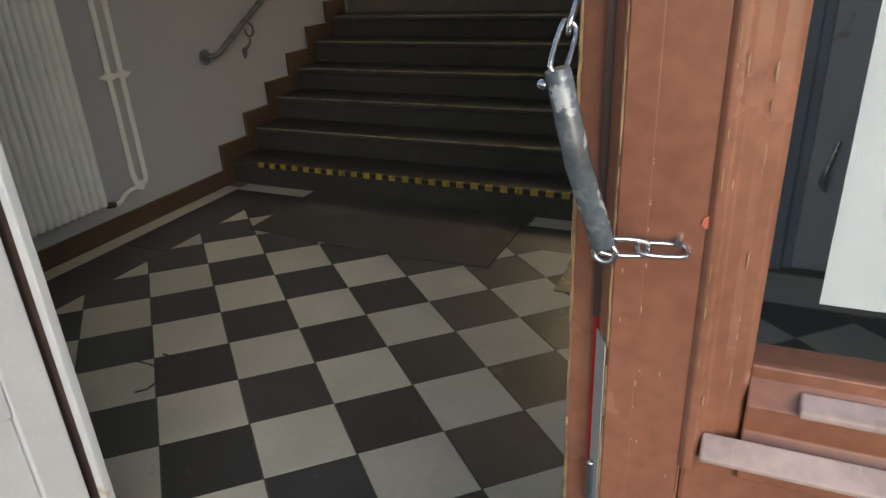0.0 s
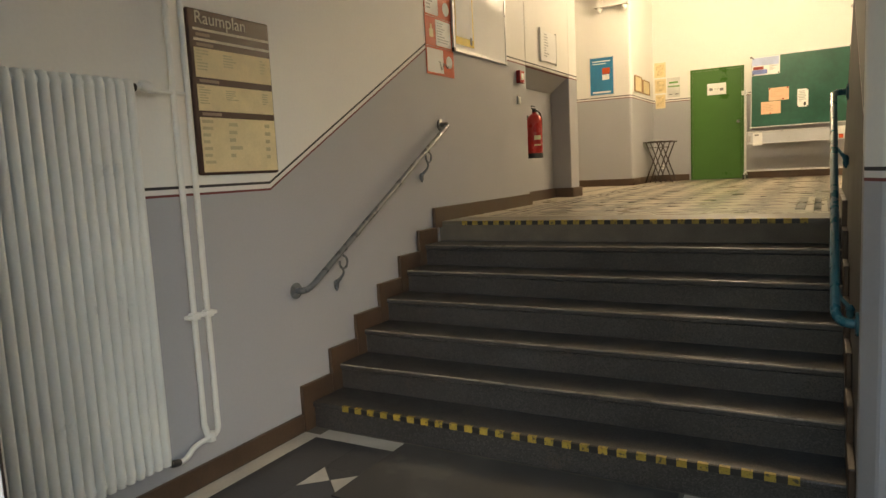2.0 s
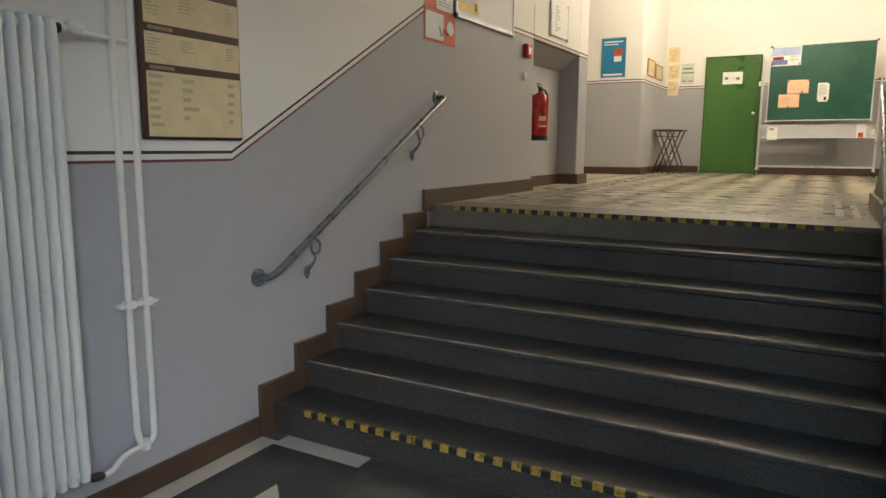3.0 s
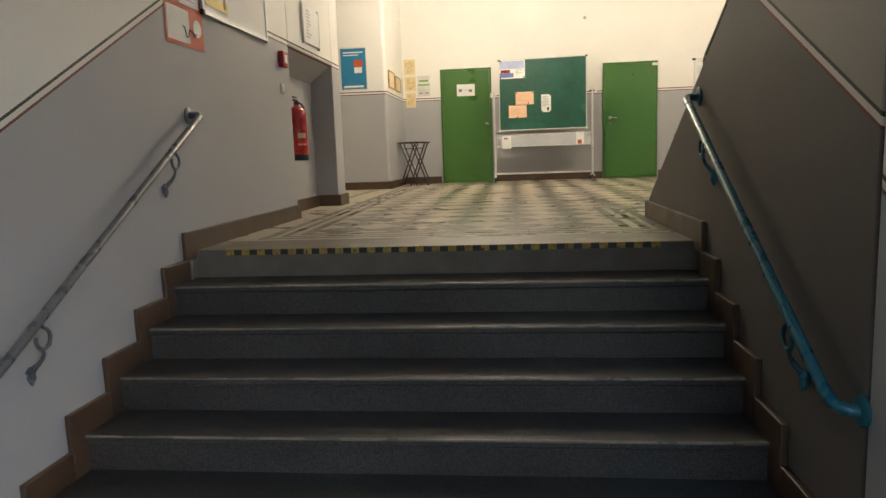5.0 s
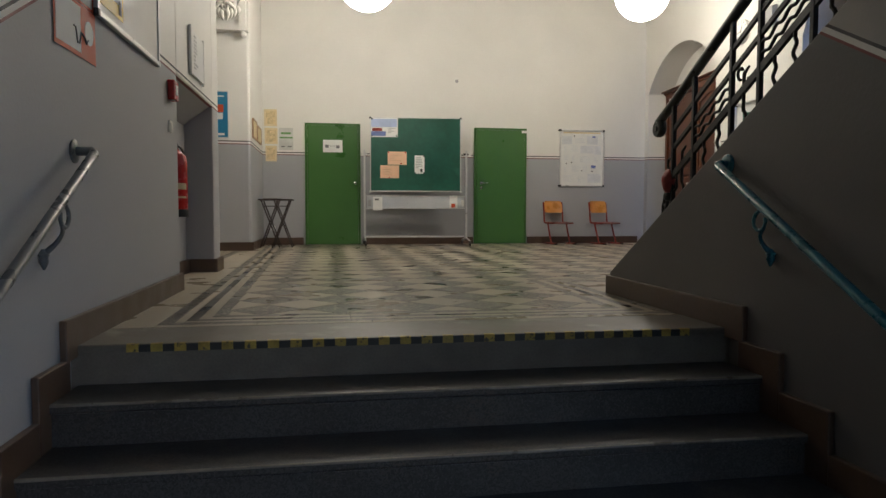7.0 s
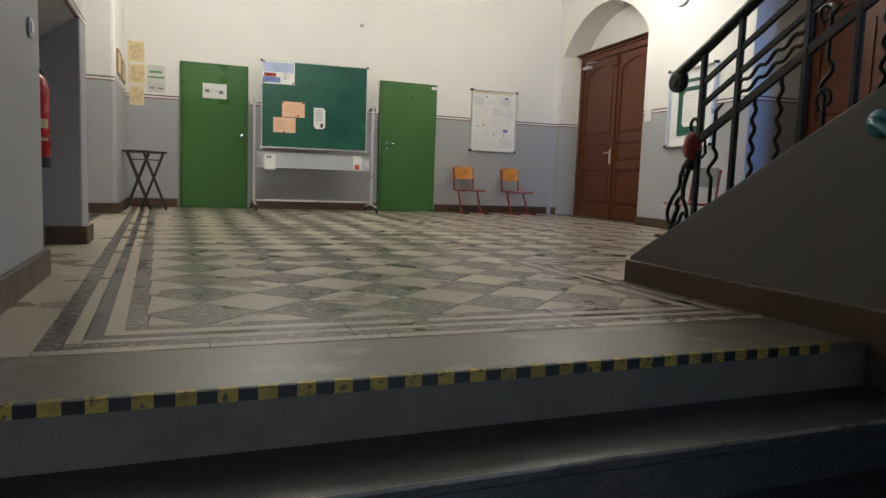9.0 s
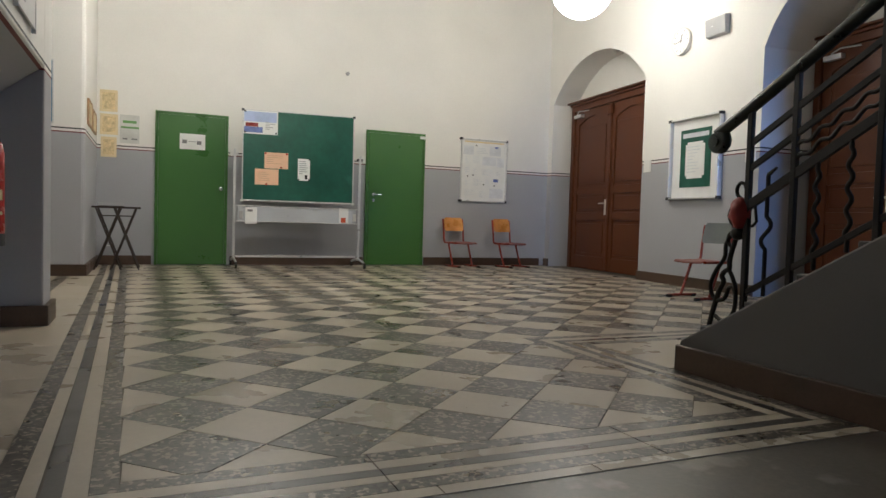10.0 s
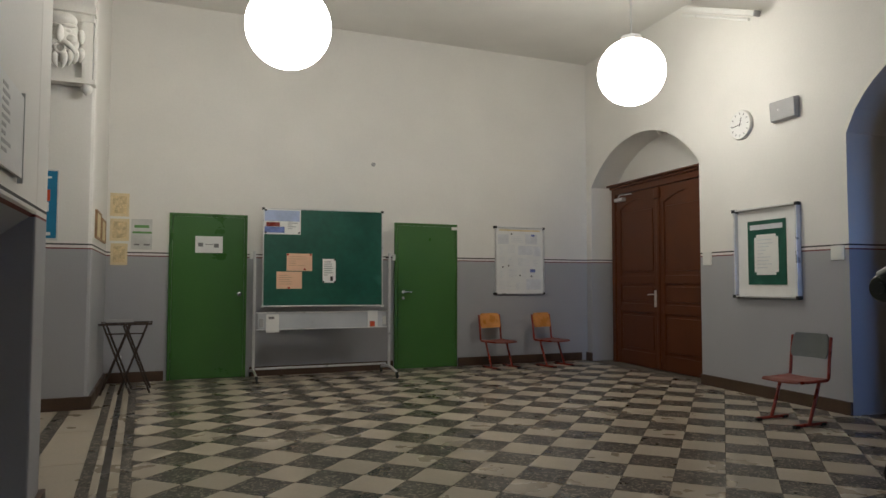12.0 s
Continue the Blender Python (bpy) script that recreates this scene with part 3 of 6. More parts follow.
# handrails
def handrail(side, y0, z0, y1, z1, off, material, label):
    xw = 0.0 if side > 0 else 3.06
    h = thing("handrail", label, "handrail", (xw, (y0 + y1) / 2, (z0 + z1) / 2))
    x = xw + side * off
    dy, dz = (y1 - y0), (z1 - z0)
    q = 0.09 / math.hypot(dy, dz)
    pts = [(xw, y0 - 0.05, z0 - 0.01)] + bez((xw + side * (off - 0.07), y0 - 0.05, z0 - 0.01), (x, y0 - 0.05, z0 - 0.01), (x, y0 - 0.05 + dy * q, z0 - 0.01 + dz * q), 6)
    pts += [(x, y1, z1), (x - side * 0.02, y1 + 0.035, z1 + 0.012), (xw, y1 + 0.05, z1 + 0.012)]
    bm = bmesh.new()
    tube(bm, pts, 0.0205, 12)
    part("rail", bm, material, h, smooth=True)
    for yy, zz in ((y0 - 0.05, z0 - 0.01), (y1 + 0.05, z1 + 0.012)):
        bm = bmesh.new()
        lathe(bm, [(0.052, 0), (0.052, 0.008), (0.044, 0.013), (0.022, 0.015)], Matrix.Translation((xw, yy, zz)) @ Matrix.Rotation(radians(90 * side), 4, "Y"), 20)
        part("flange", bm, material, h, smooth=True)
    for f in (0.175, 0.816):
        by, bz = y0 + dy * f, z0 + dz * f
        bm = bmesh.new()
        lathe(bm, [(0.004, -0.05), (0.018, -0.02), (0.016, 0.0), (0.022, 0.008), (0.008, 0.03)], Matrix.Translation((xw + side * 0.018, by + 0.012, bz - 0.222)), 10)
        br = part("bracket", bm, material, h, smooth=True)
        bm = bmesh.new()
        loop = [(x, by + 0.042 * math.sin(a), bz - 0.068 + 0.042 * math.cos(a)) for a in [0.3 + i * (2 * math.pi - 1.5) / 14 for i in range(15)]]
        tube(bm, [(x, by, bz - 0.018)] + loop, 0.0085, 8)
        tube(bm, bez((x, by - 0.03, bz - 0.10), (x - side * 0.01, by + 0.05, bz - 0.145), (xw + side * 0.02, by + 0.012, bz - 0.21), 8), [0.0085] * 5 + [0.0095, 0.0105, 0.012, 0.013], 8)
        part("scroll", bm, material, br, smooth=True)


handrail(1, -1.84, 0.925, 0.05, 2.01, 0.10, M_PIPE_G, "grey painted tube handrail on scrolled wall brackets")
handrail(-1, -1.83, 0.915, 0.0, 1.99, 0.085, M_PIPE_T, "teal painted tube handrail on scrolled wall brackets")

# mat and worn metal covers
bm = bmesh.new()
prism(bm, [(0.74, -1.86), (2.33, -1.86), (2.33, -2.61), (1.85, -2.625), (1.3, -2.60), (0.745, -2.57)], "z", 0.001, 0.009)
tagged(part("door_mat", bm, M_MAT, bevel=0.003), "worn dark rubber mat at the foot of the stairs", "mat")
cov = thing("floor_covers", "two worn brass-coloured floor plates", "floor plate", (2.8, -2.2, 0), group="")
for i, (x0, x1, y0, y1) in enumerate(((2.705, 2.975, -2.445, -2.16), (2.715, 3.03, -2.74, -2.45))):
    part("plate", boxes((x0, x1, y0, y1, 0.001, 0.006)), M_BRASS, cov, bevel=0.002)

tagged(part("floor_plate", boxes((2.69, 2.968, -2.15, -1.875, 0.001, 0.005)), mat("stained floor slab", (0.24, 0.20, 0.13), 0.5, var=0.2, scale=8), bevel=0.002), "brownish stained slab at the foot of the stairs", "floor plate")

# twigs carried in from outside
M_TWIG = mat("dry twig", (0.05, 0.035, 0.022), 0.7, var=0.3, scale=60)
for pts in (((1.415, -4.095), (1.447, -4.06), (1.44, -4.015)), ((1.25, -3.925), (1.315, -3.925), (1.372, -3.938)), ((1.31, -3.842), (1.35, -3.846), (1.39, -3.862))):
    bm = bmesh.new()
    tube(bm, [(x, y, 0.0045) for x, y in pts], [0.0035, 0.0028, 0.0016], 6)
    a, b = pts[1], pts[2]
    tube(bm, [(a[0], a[1], 0.0045), (b[0] + 0.015, b[1] + 0.03, 0.005)], [0.002, 0.001], 6)
    tagged(part("twig", bm, M_TWIG), "thin dry forked twig lying on the floor tiles", "twig", group="floor twigs")

# grey-blue door frame beside the pillar
fr = thing("side_door", "grey-blue framed lobby door, closed", "door", (4.2, -2.12, 0), kind="structure")
part("door_frame", boxes((3.645, 3.70, -2.16, -2.10, 0, 2.3), (3.70, 3.75, -2.13, -2.10, 0, 2.3), (4.75, 4.85, -2.16, -2.10, 0, 2.3), (3.645, 4.85, -2.16, -2.10, 2.3, 2.4)), M_GREYBLUE, fr, bevel=0.008)
sl = part("leaf", boxes((3.75, 4.75, -2.125, -2.10, 0.01, 2.3)), M_WHITEDOOR, fr, bevel=0.004)
bm = bmesh.new()
tube(bm, [(3.83, -2.13, 0.42), (3.81, -2.165, 0.47), (3.82, -2.165, 0.52), (3.85, -2.15, 0.66)], [0.012, 0.018, 0.016, 0.010], 8)
part("door_holder", bm, M_STEEL, sl, "steel door holder", smooth=True)


# ---------- entrance door ----------
def leaf_frame(origin, ang):
    return Matrix.Translation(origin) @ Matrix.Rotation(ang, 4, "Z")


# half-closed right leaf; local x runs from its free edge to the hinge, y from the outer to the inner face
LF = leaf_frame((3.404, -5.14, 0.0), radians(1.0))
ld = thing("entrance_door", "red-brown glazed entrance door leaf with worn chipped paint", "door", (3.8, -5.11, 0.02))
W, TK = 0.82, 0.058
bm = bmesh.new()
prism(bm, [(0.0, 0.0), (0.058, 0.0), (0.058, TK), (-0.034, TK), (-0.036, 0.036), (-0.034, 0.033), (-0.013, 0.031), (-0.010, 0.020)], "z", 0.02, 2.5, LF)
part("stile", bm, M_PAINT, ld, bevel=0.003)
part("edge_band", boxes((0.0015, 0.0212, -0.0012, 0.001, 0.02, 2.5), m=LF), M_PAINT, ld, bevel=0.0008)
part("stile", boxes((W - 0.11, W, 0, TK, 0.02, 2.5), m=LF), M_PAINT, ld, bevel=0.004)
part("rail", boxes((0.058, W - 0.11, 0.004, TK - 0.002, 1.10, 1.20), m=LF), M_PAINT, ld, bevel=0.004)
part("rail", boxes((0.058, W - 0.11, 0.004, TK - 0.002, 0.02, 0.24), m=LF), M_PAINT, ld, bevel=0.004)
part("rail", boxes((0.058, W - 0.11, 0.004, TK - 0.002, 2.36, 2.5), m=LF), M_PAINT, ld, bevel=0.004)
part("panel", boxes((0.058, W - 0.11, 0.018, TK - 0.016, 0.24, 1.10), (0.11, W - 0.16, 0.010, TK - 0.008, 0.30, 1.04), m=LF), M_PAINT, ld, bevel=0.006)
bm = bmesh.new()
prism(bm, [(0.056, 0.0), (0.060, -0.004), (0.066, -0.003), (0.070, 0.006), (0.078, 0.008), (0.084, 0.014), (0.092, 0.016), (0.096, 0.022), (0.096, TK), (0.056, TK)], "z", 1.19, 2.40, LF)
prism(bm, [(W - 0.148, 0.022), (W - 0.14, 0.014), (W - 0.125, 0.006), (W - 0.11, -0.002), (W - 0.11, TK), (W - 0.148, TK)], "z", 1.19, 2.40, LF)
part("glazing_bead", bm, M_PAINT, ld, bevel=0.0015)
bm = bmesh.new()
prism(bm, [(0.0, 1.20), (0.016, 1.222), (0.012, 1.245), (0.024, 1.262), (0.024, 1.272), (TK, 1.272), (TK, 1.19), (0.0, 1.19)], "x", 0.096, W - 0.148, LF @ Matrix(((1, 0, 0, 0), (0, 1, 0, 0), (0, 0, 1, 0), (0, 0, 0, 1))))
part("glazing_bead", bm, M_PAINT, ld, bevel=0.0015)
bm = bmesh.new()
prism(bm, [(0.006, 1.197), (-0.006, 1.202), (-0.007, 1.206), (0.006, 1.221)], "x", 0.070, W - 0.12, LF)
part("drip_rail", bm, M_LEDGE, ld, "pale ledge tinted with the sky's reflection", bevel=0.002)
bm = bmesh.new()
prism(bm, [(0.02, 1.245), (0.004, 1.248), (0.004, 1.254), (0.02, 1.260)], "x", 0.128, W - 0.18, LF)
part("drip_rail", bm, M_LEDGE, ld, "pale ledge tinted with the sky's reflection", bevel=0.002)
pane = part("glass_pane", boxes((0.09, W - 0.145, 0.028, 0.032, 1.265, 2.37), m=LF), M_GLASS, ld)
pane.visible_shadow = False
bm = bmesh.new()
prism(bm, [(-0.0012, -0.0006), (-0.0112, 0.0194), (-0.0104, 0.0198), (-0.0004, -0.0002)], "z", 0.95, 1.282, LF @ Matrix.Translation((-0.0004, 0.0010, 0)))
part("lock_plate", bm, M_GREYPL, ld, "grey steel lock plate")
part("latch", boxes((-0.012, -0.006, 0.008, 0.014, 1.12, 1.165), m=LF), M_STEEL, ld, bevel=0.002)
part("weather_strip", boxes((-0.0145, -0.011, 0.0225, 0.0305, 0.02, 1.29), m=LF), M_RED, ld, "red sealing strip", bevel=0.001)
part("rebate", boxes((-0.016, -0.0105, 0.024, 0.0308, 1.29, 2.5), m=LF), M_DKBROWN, ld, "dark worn rebate", bevel=0.0005)
# bare wood where the paint has chipped along the edges
rnd = random.Random(5)
bm = bmesh.new()


def chip(x, y, z, w, h, nx):
    k = 7
    ps = [(w * 0.5 * math.cos(2 * math.pi * q / k) * rnd.uniform(0.6, 1.1), h * 0.5 * math.sin(2 * math.pi * q / k) * rnd.uniform(0.7, 1.1)) for q in range(k)]
    M_ = LF @ Matrix.Translation((x, y, z)) @ Matrix.Rotation(nx, 4, "Z")
    prism(bm, ps, "y", -0.0006, 0.0006, M_)


for q in range(70):
    chip(rnd.choice((0.0003, 0.0006, 0.0577)), -0.0002, rnd.uniform(0.9, 1.75), rnd.uniform(0.0008, 0.0022), rnd.uniform(0.006, 0.05), 0)
for q in range(44):
    chip(rnd.choice((0.0215, rnd.uniform(0.006, 0.054))), -0.0013 if q < 12 else 0.0, rnd.uniform(0.95, 1.7), rnd.uniform(0.0006, 0.0014), rnd.uniform(0.001, 0.006), 0)
for q in range(80):
    chip(rnd.choice((-0.0335, -0.0345, -0.016)), 0.0325, rnd.uniform(0.9, 1.8), rnd.uniform(0.001, 0.003), rnd.uniform(0.008, 0.06), 0)
for q in range(50):
    chip(rnd.choice((0.062, 0.068, 0.083)), -0.0035 if q % 2 else 0.011, rnd.uniform(1.2, 1.75), rnd.uniform(0.0005, 0.0012), rnd.uniform(0.002, 0.02), 0)
part("paint_chip", bm, M_WOODRAW, ld, "bare wood showing through chipped paint")["kind"] = "stuff"
bm = bmesh.new()
chip(0.058 - 0.001, -0.0006, 1.384, 0.008, 0.010, 0.0)
part("paint_scar", bm, mat("fresh red scar", (0.55, 0.14, 0.09), 0.6), ld, "pinkish scar in the paint")
# sheet behind the glass
nt = thing("door_notice", "blank white notice taped behind the door glass", "notice", LF @ Vector((0.3, 0.036, 1.32)))
part("sheet", boxes((0.130, 0.45, 0.033, 0.0345, 1.322, 1.80), m=LF), M_PAPER, nt)
bars([(0.165, 0.185, 1.362, 1.364), (0.168, 0.188, 1.357, 1.359)], lambda a, z, d: LF @ Vector((a, 0.0328 - d * 0.2, z)), nt, "print_line", M_GREYPL)

# chain with a rubber sleeve
ch = thing("door_chain", "steel chain with a dark rubber sleeve on the door edge", "chain", LF @ Vector((0.0, 0, 1.37)))


def link(bm, c, d, s, L, w=0.0058, r=0.0017):
    d, s = Vector(d).normalized(), Vector(s)
    s = (s - d * s.dot(d)).normalized()
    ring = []
    for q in range(21):
        a = 2 * math.pi * q / 20
        k = max(-1.0, min(1.0, math.cos(a) * 2.2))
        ring.append(Vector(c) + d * ((L / 2 - w) * k + w * math.cos(a)) + s * w * math.sin(a))
    tube(bm, ring, r, 7, cap=False)


P_TOP, P_S1, P_S2, P_END = LF @ Vector((-0.030, 0.012, 1.522)), LF @ Vector((-0.034, -0.028, 1.480)), LF @ Vector((-0.003, -0.020, 1.368)), LF @ Vector((0.044, -0.004, 1.364))
ax = (P_S2 - P_S1).normalized()
bm = bmesh.new()
tube(bm, [P_S1, P_S1 + ax * 0.002, P_S1.lerp(P_S2, 0.5) + Vector((-0.002, -0.002, 0)), P_S2 - ax * 0.002, P_S2], [0.0072, 0.0080, 0.0083, 0.0080, 0.0072], 18)
part("sleeve", bm, M_SLEEVE, ch, "dark blue-grey plastic sleeve", smooth=True)
for q, (a, b, n) in enumerate(((P_S1, P_TOP, 2), (P_S2, P_END, 2))):
    dd = (b - a) / n
    for k in range(n):
        bm = bmesh.new()
        link(bm, a + dd * (k + 0.5), dd, (0.2, 0.1, 1) if (k + q) % 2 else (0.6, 1, 0.25), dd.length + 0.007)
        part("chain_link", bm, M_STEEL, ch, smooth=True)
bm = bmesh.new()
ring = [P_S2 + Vector((0.001, -0.001, -0.004)) + (LF.to_3x3() @ Vector((0.0072 * math.cos(a), 0, 0.0066 * math.sin(a)))) for a in [2 * math.pi * q / 16 for q in range(17)]]
tube(bm, ring, 0.0019, 7, cap=False)
part("chain_link", bm, M_STEEL, ch, smooth=True)
bm = bmesh.new()
tube(bm, [LF @ Vector((0.041, -0.008, 1.370)), LF @ Vector((0.041, 0.004, 1.370))], 0.0028, 8)
part("staple", bm, M_STEEL, ch, smooth=True)
bm = bmesh.new()
lathe(bm, [(0.0026, 0), (0.0032, 0.003), (0.002, 0.005)], Matrix.Translation(P_S1 + ax * 0.010 + Vector((-0.0085, -0.003, 0))) @ Matrix.Rotation(radians(-70), 4, "Y"), 10)
part("rivet", bm, M_STEEL, ch, smooth=True)

# left: frame post and wide-open white leaf
post = thing("door_frame", "white painted entrance door frame with a dark rebate", "door frame", (2.2, -4.78, 0), kind="structure")
part("post", boxes((1.99, 2.12, -4.765, -4.735, 0, 2.7)), M_WHITEDOOR, post, bevel=0.006)
part("lip", boxes((2.195, 2.222, -4.81, -4.788, 0, 2.7)), M_WHITEDOOR, post, bevel=0.003)
part("rebate", boxes((2.11, 2.195, -4.79, -4.772, 0, 2.7)), M_DKBROWN, post, "dark brown rebate", bevel=0.003)
part("post", boxes((4.20, 4.25, -4.70, -4.56, 0, 2.7)), M_WHITEDOOR, post, bevel=0.006)
part("head", boxes((2.0, 4.20, -4.80, -4.765, 2.6, 2.7)), M_WHITEDOOR, post, bevel=0.006)
LL = leaf_frame((2.105, -4.80, 0.0), radians(-97))
lw = thing("entrance_door", "white glazed inner face of the second door leaf, wide open", "door", (2.1, -5.2, 0.02))
part("stile", boxes((0, 0.09, 0, 0.05, 0.02, 2.5), m=LL), M_WHITEDOOR, lw, bevel=0.005)
part("stile", boxes((0.71, 0.84, 0, 0.05, 0.02, 2.5), m=LL), M_WHITEDOOR, lw, bevel=0.005)
part("rail", boxes((0.09, 0.71, 0.002, 0.048, 0.68, 0.80), m=LL), M_WHITEDOOR, lw, bevel=0.005)
part("rail", boxes((0.09, 0.71, 0.002, 0.048, 0.02, 0.24), m=LL), M_WHITEDOOR, lw, bevel=0.005)
part("rail", boxes((0.09, 0.71, 0.002, 0.048, 2.36, 2.5), m=LL), M_WHITEDOOR, lw, bevel=0.005)
part("panel", boxes((0.09, 0.71, 0.015, 0.035, 0.24, 0.68), m=LL), M_WHITEDOOR, lw, bevel=0.005)
part("glazing_bead", boxes((0.09, 0.115, 0.006, 0.044, 0.80, 2.36), (0.685, 0.71, 0.006, 0.044, 0.80, 2.36), (0.09, 0.71, 0.006, 0.044, 0.80, 0.825), m=LL), M_WHITEDOOR, lw, bevel=0.006)
pane = part("glass_pane", boxes((0.10, 0.70, 0.022, 0.027, 0.81, 2.36), m=LL), M_GLASS, lw)
pane.visible_shadow = False


# ---------- things on the stair wall ----------
def poster(name, label, y0, y1, z0, z1, material, x=0.003):
    p = thing(name, label, "poster", (x, (y0 + y1) / 2, z0))
    part("sheet", boxes((x, x + 0.002, y0, y1, z0, z1)), material, p)
    return p


def disc(y, z, rad, parent, x=0.0045):
    bm = bmesh.new()
    prism(bm, [(y + rad * math.cos(a), z + rad * math.sin(a)) for a in [2 * math.pi * i / 18 for i in range(18)]], "x", x, x + 0.002)
    part("round_field", bm, M_PAPER, parent)


op = poster("poster", "orange poster with a white text field and scribbles", -0.088, 0.402, 2.447, 2.684, M_ORANGE)
bars([(-0.07, 0.21, 2.468, 2.668)], on_west(0.005), op, "text_field", M_PAPER)
disc(0.316, 2.578, 0.055, op)
bm = bmesh.new()
rnd = random.Random(2)
tube(bm, [(0.0075, 0.12 + 0.022 * i, 2.535 + rnd.uniform(-0.035, 0.035)) for i in range(9)], 0.004, 5)
part("scribble", bm, M_INK, op)
op = poster("poster", "orange poster with a white text sheet and a bottle shape", -0.085, 0.398, 2.688, 2.932, M_ORANGE)
bars([(0.095, 0.36, 2.700, 2.920)], on_west(0.005), op, "text_field", M_PAPER)
bars(lines_in(0.12, 0.33, 2.72, 2.90, 8, 4), on_west(0.0064), op, "print_line", M_GREYPL)
bars([(-0.015, 0.05, 2.76, 2.83), (0.005, 0.03, 2.83, 2.87)], on_west(0.005), op, "bottle_shape", M_CREAM)
op = poster("poster", "orange poster with a white text sheet and round fields", -0.085, 0.395, 2.936, 3.40, M_ORANGE)
bars([(-0.07, 0.15, 2.95, 3.36)], on_west(0.005), op, "text_field", M_PAPER)
bars(lines_in(-0.05, 0.12, 2.98, 3.33, 12, 7), on_west(0.0064), op, "print_line", M_GREYPL)
disc(0.29, 3.03, 0.058, op)
disc(0.29, 3.20, 0.058, op)
wb = thing("whiteboard", "white magnetic board with aluminium edge", "whiteboard", (0.01, 0.97, 2.70))
M_GLOSSW = mat("white board enamel", (0.76, 0.77, 0.77), 0.10, var=0.02, scale=4, bump=0)
part("panel", boxes((0.004, 0.018, 0.40, 1.54, 2.715, 3.70)), M_GLOSSW, wb)
part("frame", boxes((0.002, 0.026, 0.385, 0.405, 2.69, 3.72), (0.002, 0.026, 1.535, 1.555, 2.69, 3.72), (0.002, 0.026, 0.405, 1.535, 2.69, 2.718), (0.002, 0.026, 0.405, 1.535, 3.70, 3.72)), M_ALU, wb, bevel=0.004)
for yy in (0.385, 1.53):
    part("corner_cap", boxes((0.001, 0.029, yy - 0.003, yy + 0.028, 2.685, 2.72)), M_BLACK if yy < 1 else M_ALU, wb, bevel=0.004)
ys = poster("notice_sheet", "white notice with a yellow border on the whiteboard", 0.44, 0.80, 2.76, 3.36, mat("yellow print", (0.72, 0.50, 0.03), 0.5, bump=0), 0.0185)
bars([(0.45, 0.78, 2.83, 3.35)], on_west(0.0205), ys, "text_field", M_PAPER)
bars([(0.72, 0.76, 2.78, 2.85)], on_west(0.0222), ys, "logo_shape", M_INK)
pf = thing("framed_plan", "small framed paper plan above the niche", "picture", (0.01, 2.8, 2.84))
part("sheet", boxes((0.012, 0.022, 2.58, 3.10, 2.86, 3.21)), M_PAPER, pf)
for yy in (2.565, 3.095):
    part("clip_bar", boxes((0.003, 0.026, yy - 0.002, yy + 0.008, 2.84, 3.23)), M_ALU, pf, bevel=0.002)
bars(lines_in(2.68, 2.86, 2.9, 3.18, 9, 3), on_west(0.022), pf, "print_line", M_GREYPL)
fb = thing("fire_alarm", "small dark red fire alarm call box", "fire alarm", (0.02, 1.9, 2.53))
part("case", boxes((0.001, 0.05, 1.84, 1.965, 2.53, 2.665)), M_RED, fb, bevel=0.008)
part("button_plate", boxes((0.05, 0.053, 1.872, 1.935, 2.565, 2.635)), M_PAPER, fb, bevel=0.002)
sw = thing("light_switch", "white plastic wall switch", "switch", (0.01, 1.89, 2.35))
part("plate", boxes((0.001, 0.012, 1.85, 1.93, 2.31, 2.39)), M_WHITE, sw, bevel=0.003)
part("rocker", boxes((0.012, 0.017, 1.863, 1.917, 2.325, 2.375)), M_WHITE, sw, bevel=0.002)

# extinguisher in the niche
fx = thing("fire_extinguisher", "red fire extinguisher hung in the wall niche", "fire extinguisher", (-0.14, 2.72, 1.72))
EX = Matrix.Translation((-0.14, 2.70, 1.72))
bm = bmesh.new()
lathe(bm, [(0.05, 0.0), (0.086, 0.006), (0.091, 0.03), (0.091, 0.44), (0.082, 0.49), (0.048, 0.525), (0.026, 0.535), (0.026, 0.55)], EX, 24)
part("cylinder", bm, M_RED, fx, smooth=True)
bm = bmesh.new()
lathe(bm, [(0.092, 0.0), (0.0935, 0.005), (0.0935, 0.055), (0.092, 0.06)], EX, 24)
part("base_ring", bm, M_RUBBER, fx, smooth=True)
bm = bmesh.new()
lathe(bm, [(0.024, 0.55), (0.024, 0.59), (0.012, 0.60)], EX, 14)
B(bm, -0.012, 0.012, -0.075, 0.03, 0.585, 0.60, EX)
B(bm, -0.010, 0.010, -0.09, 0.02, 0.615, 0.627, EX)
part("valve_head", bm, M_BLACK, fx, bevel=0.003)
bm = bmesh.new()
tube(bm, [EX @ Vector(p) for p in bez((0.02, 0.03, 0.57), (0.06, 0.12, 0.56), (0.05, 0.105, 0.36), 8)] + [EX @ Vector((0.045, 0.10, 0.12))], 0.010, 8)
part("hose", bm, M_BLACK, fx, smooth=True)
bm = bmesh.new()
for z0, z1 in ((0.22, 0.27), (0.15, 0.165)):
    k = 8
    vs = [[bm.verts.new(EX @ Vector((0.0918 * math.cos(a), 0.0918 * math.sin(a), z))) for a in [radians(-75 + 55 * i / k) for i in range(k + 1)]] for z in (z0, z1)]
    for i in range(k):
        bm.faces.new((vs[0][i], vs[0][i + 1], vs[1][i + 1], vs[1][i]))
part("label_print", bm, M_CREAM, fx)["kind"] = "stuff"
part("wall_hook", boxes((-0.25, -0.222, 2.68, 2.72, 2.12, 2.24)), M_BLACK, fx, bevel=0.003)

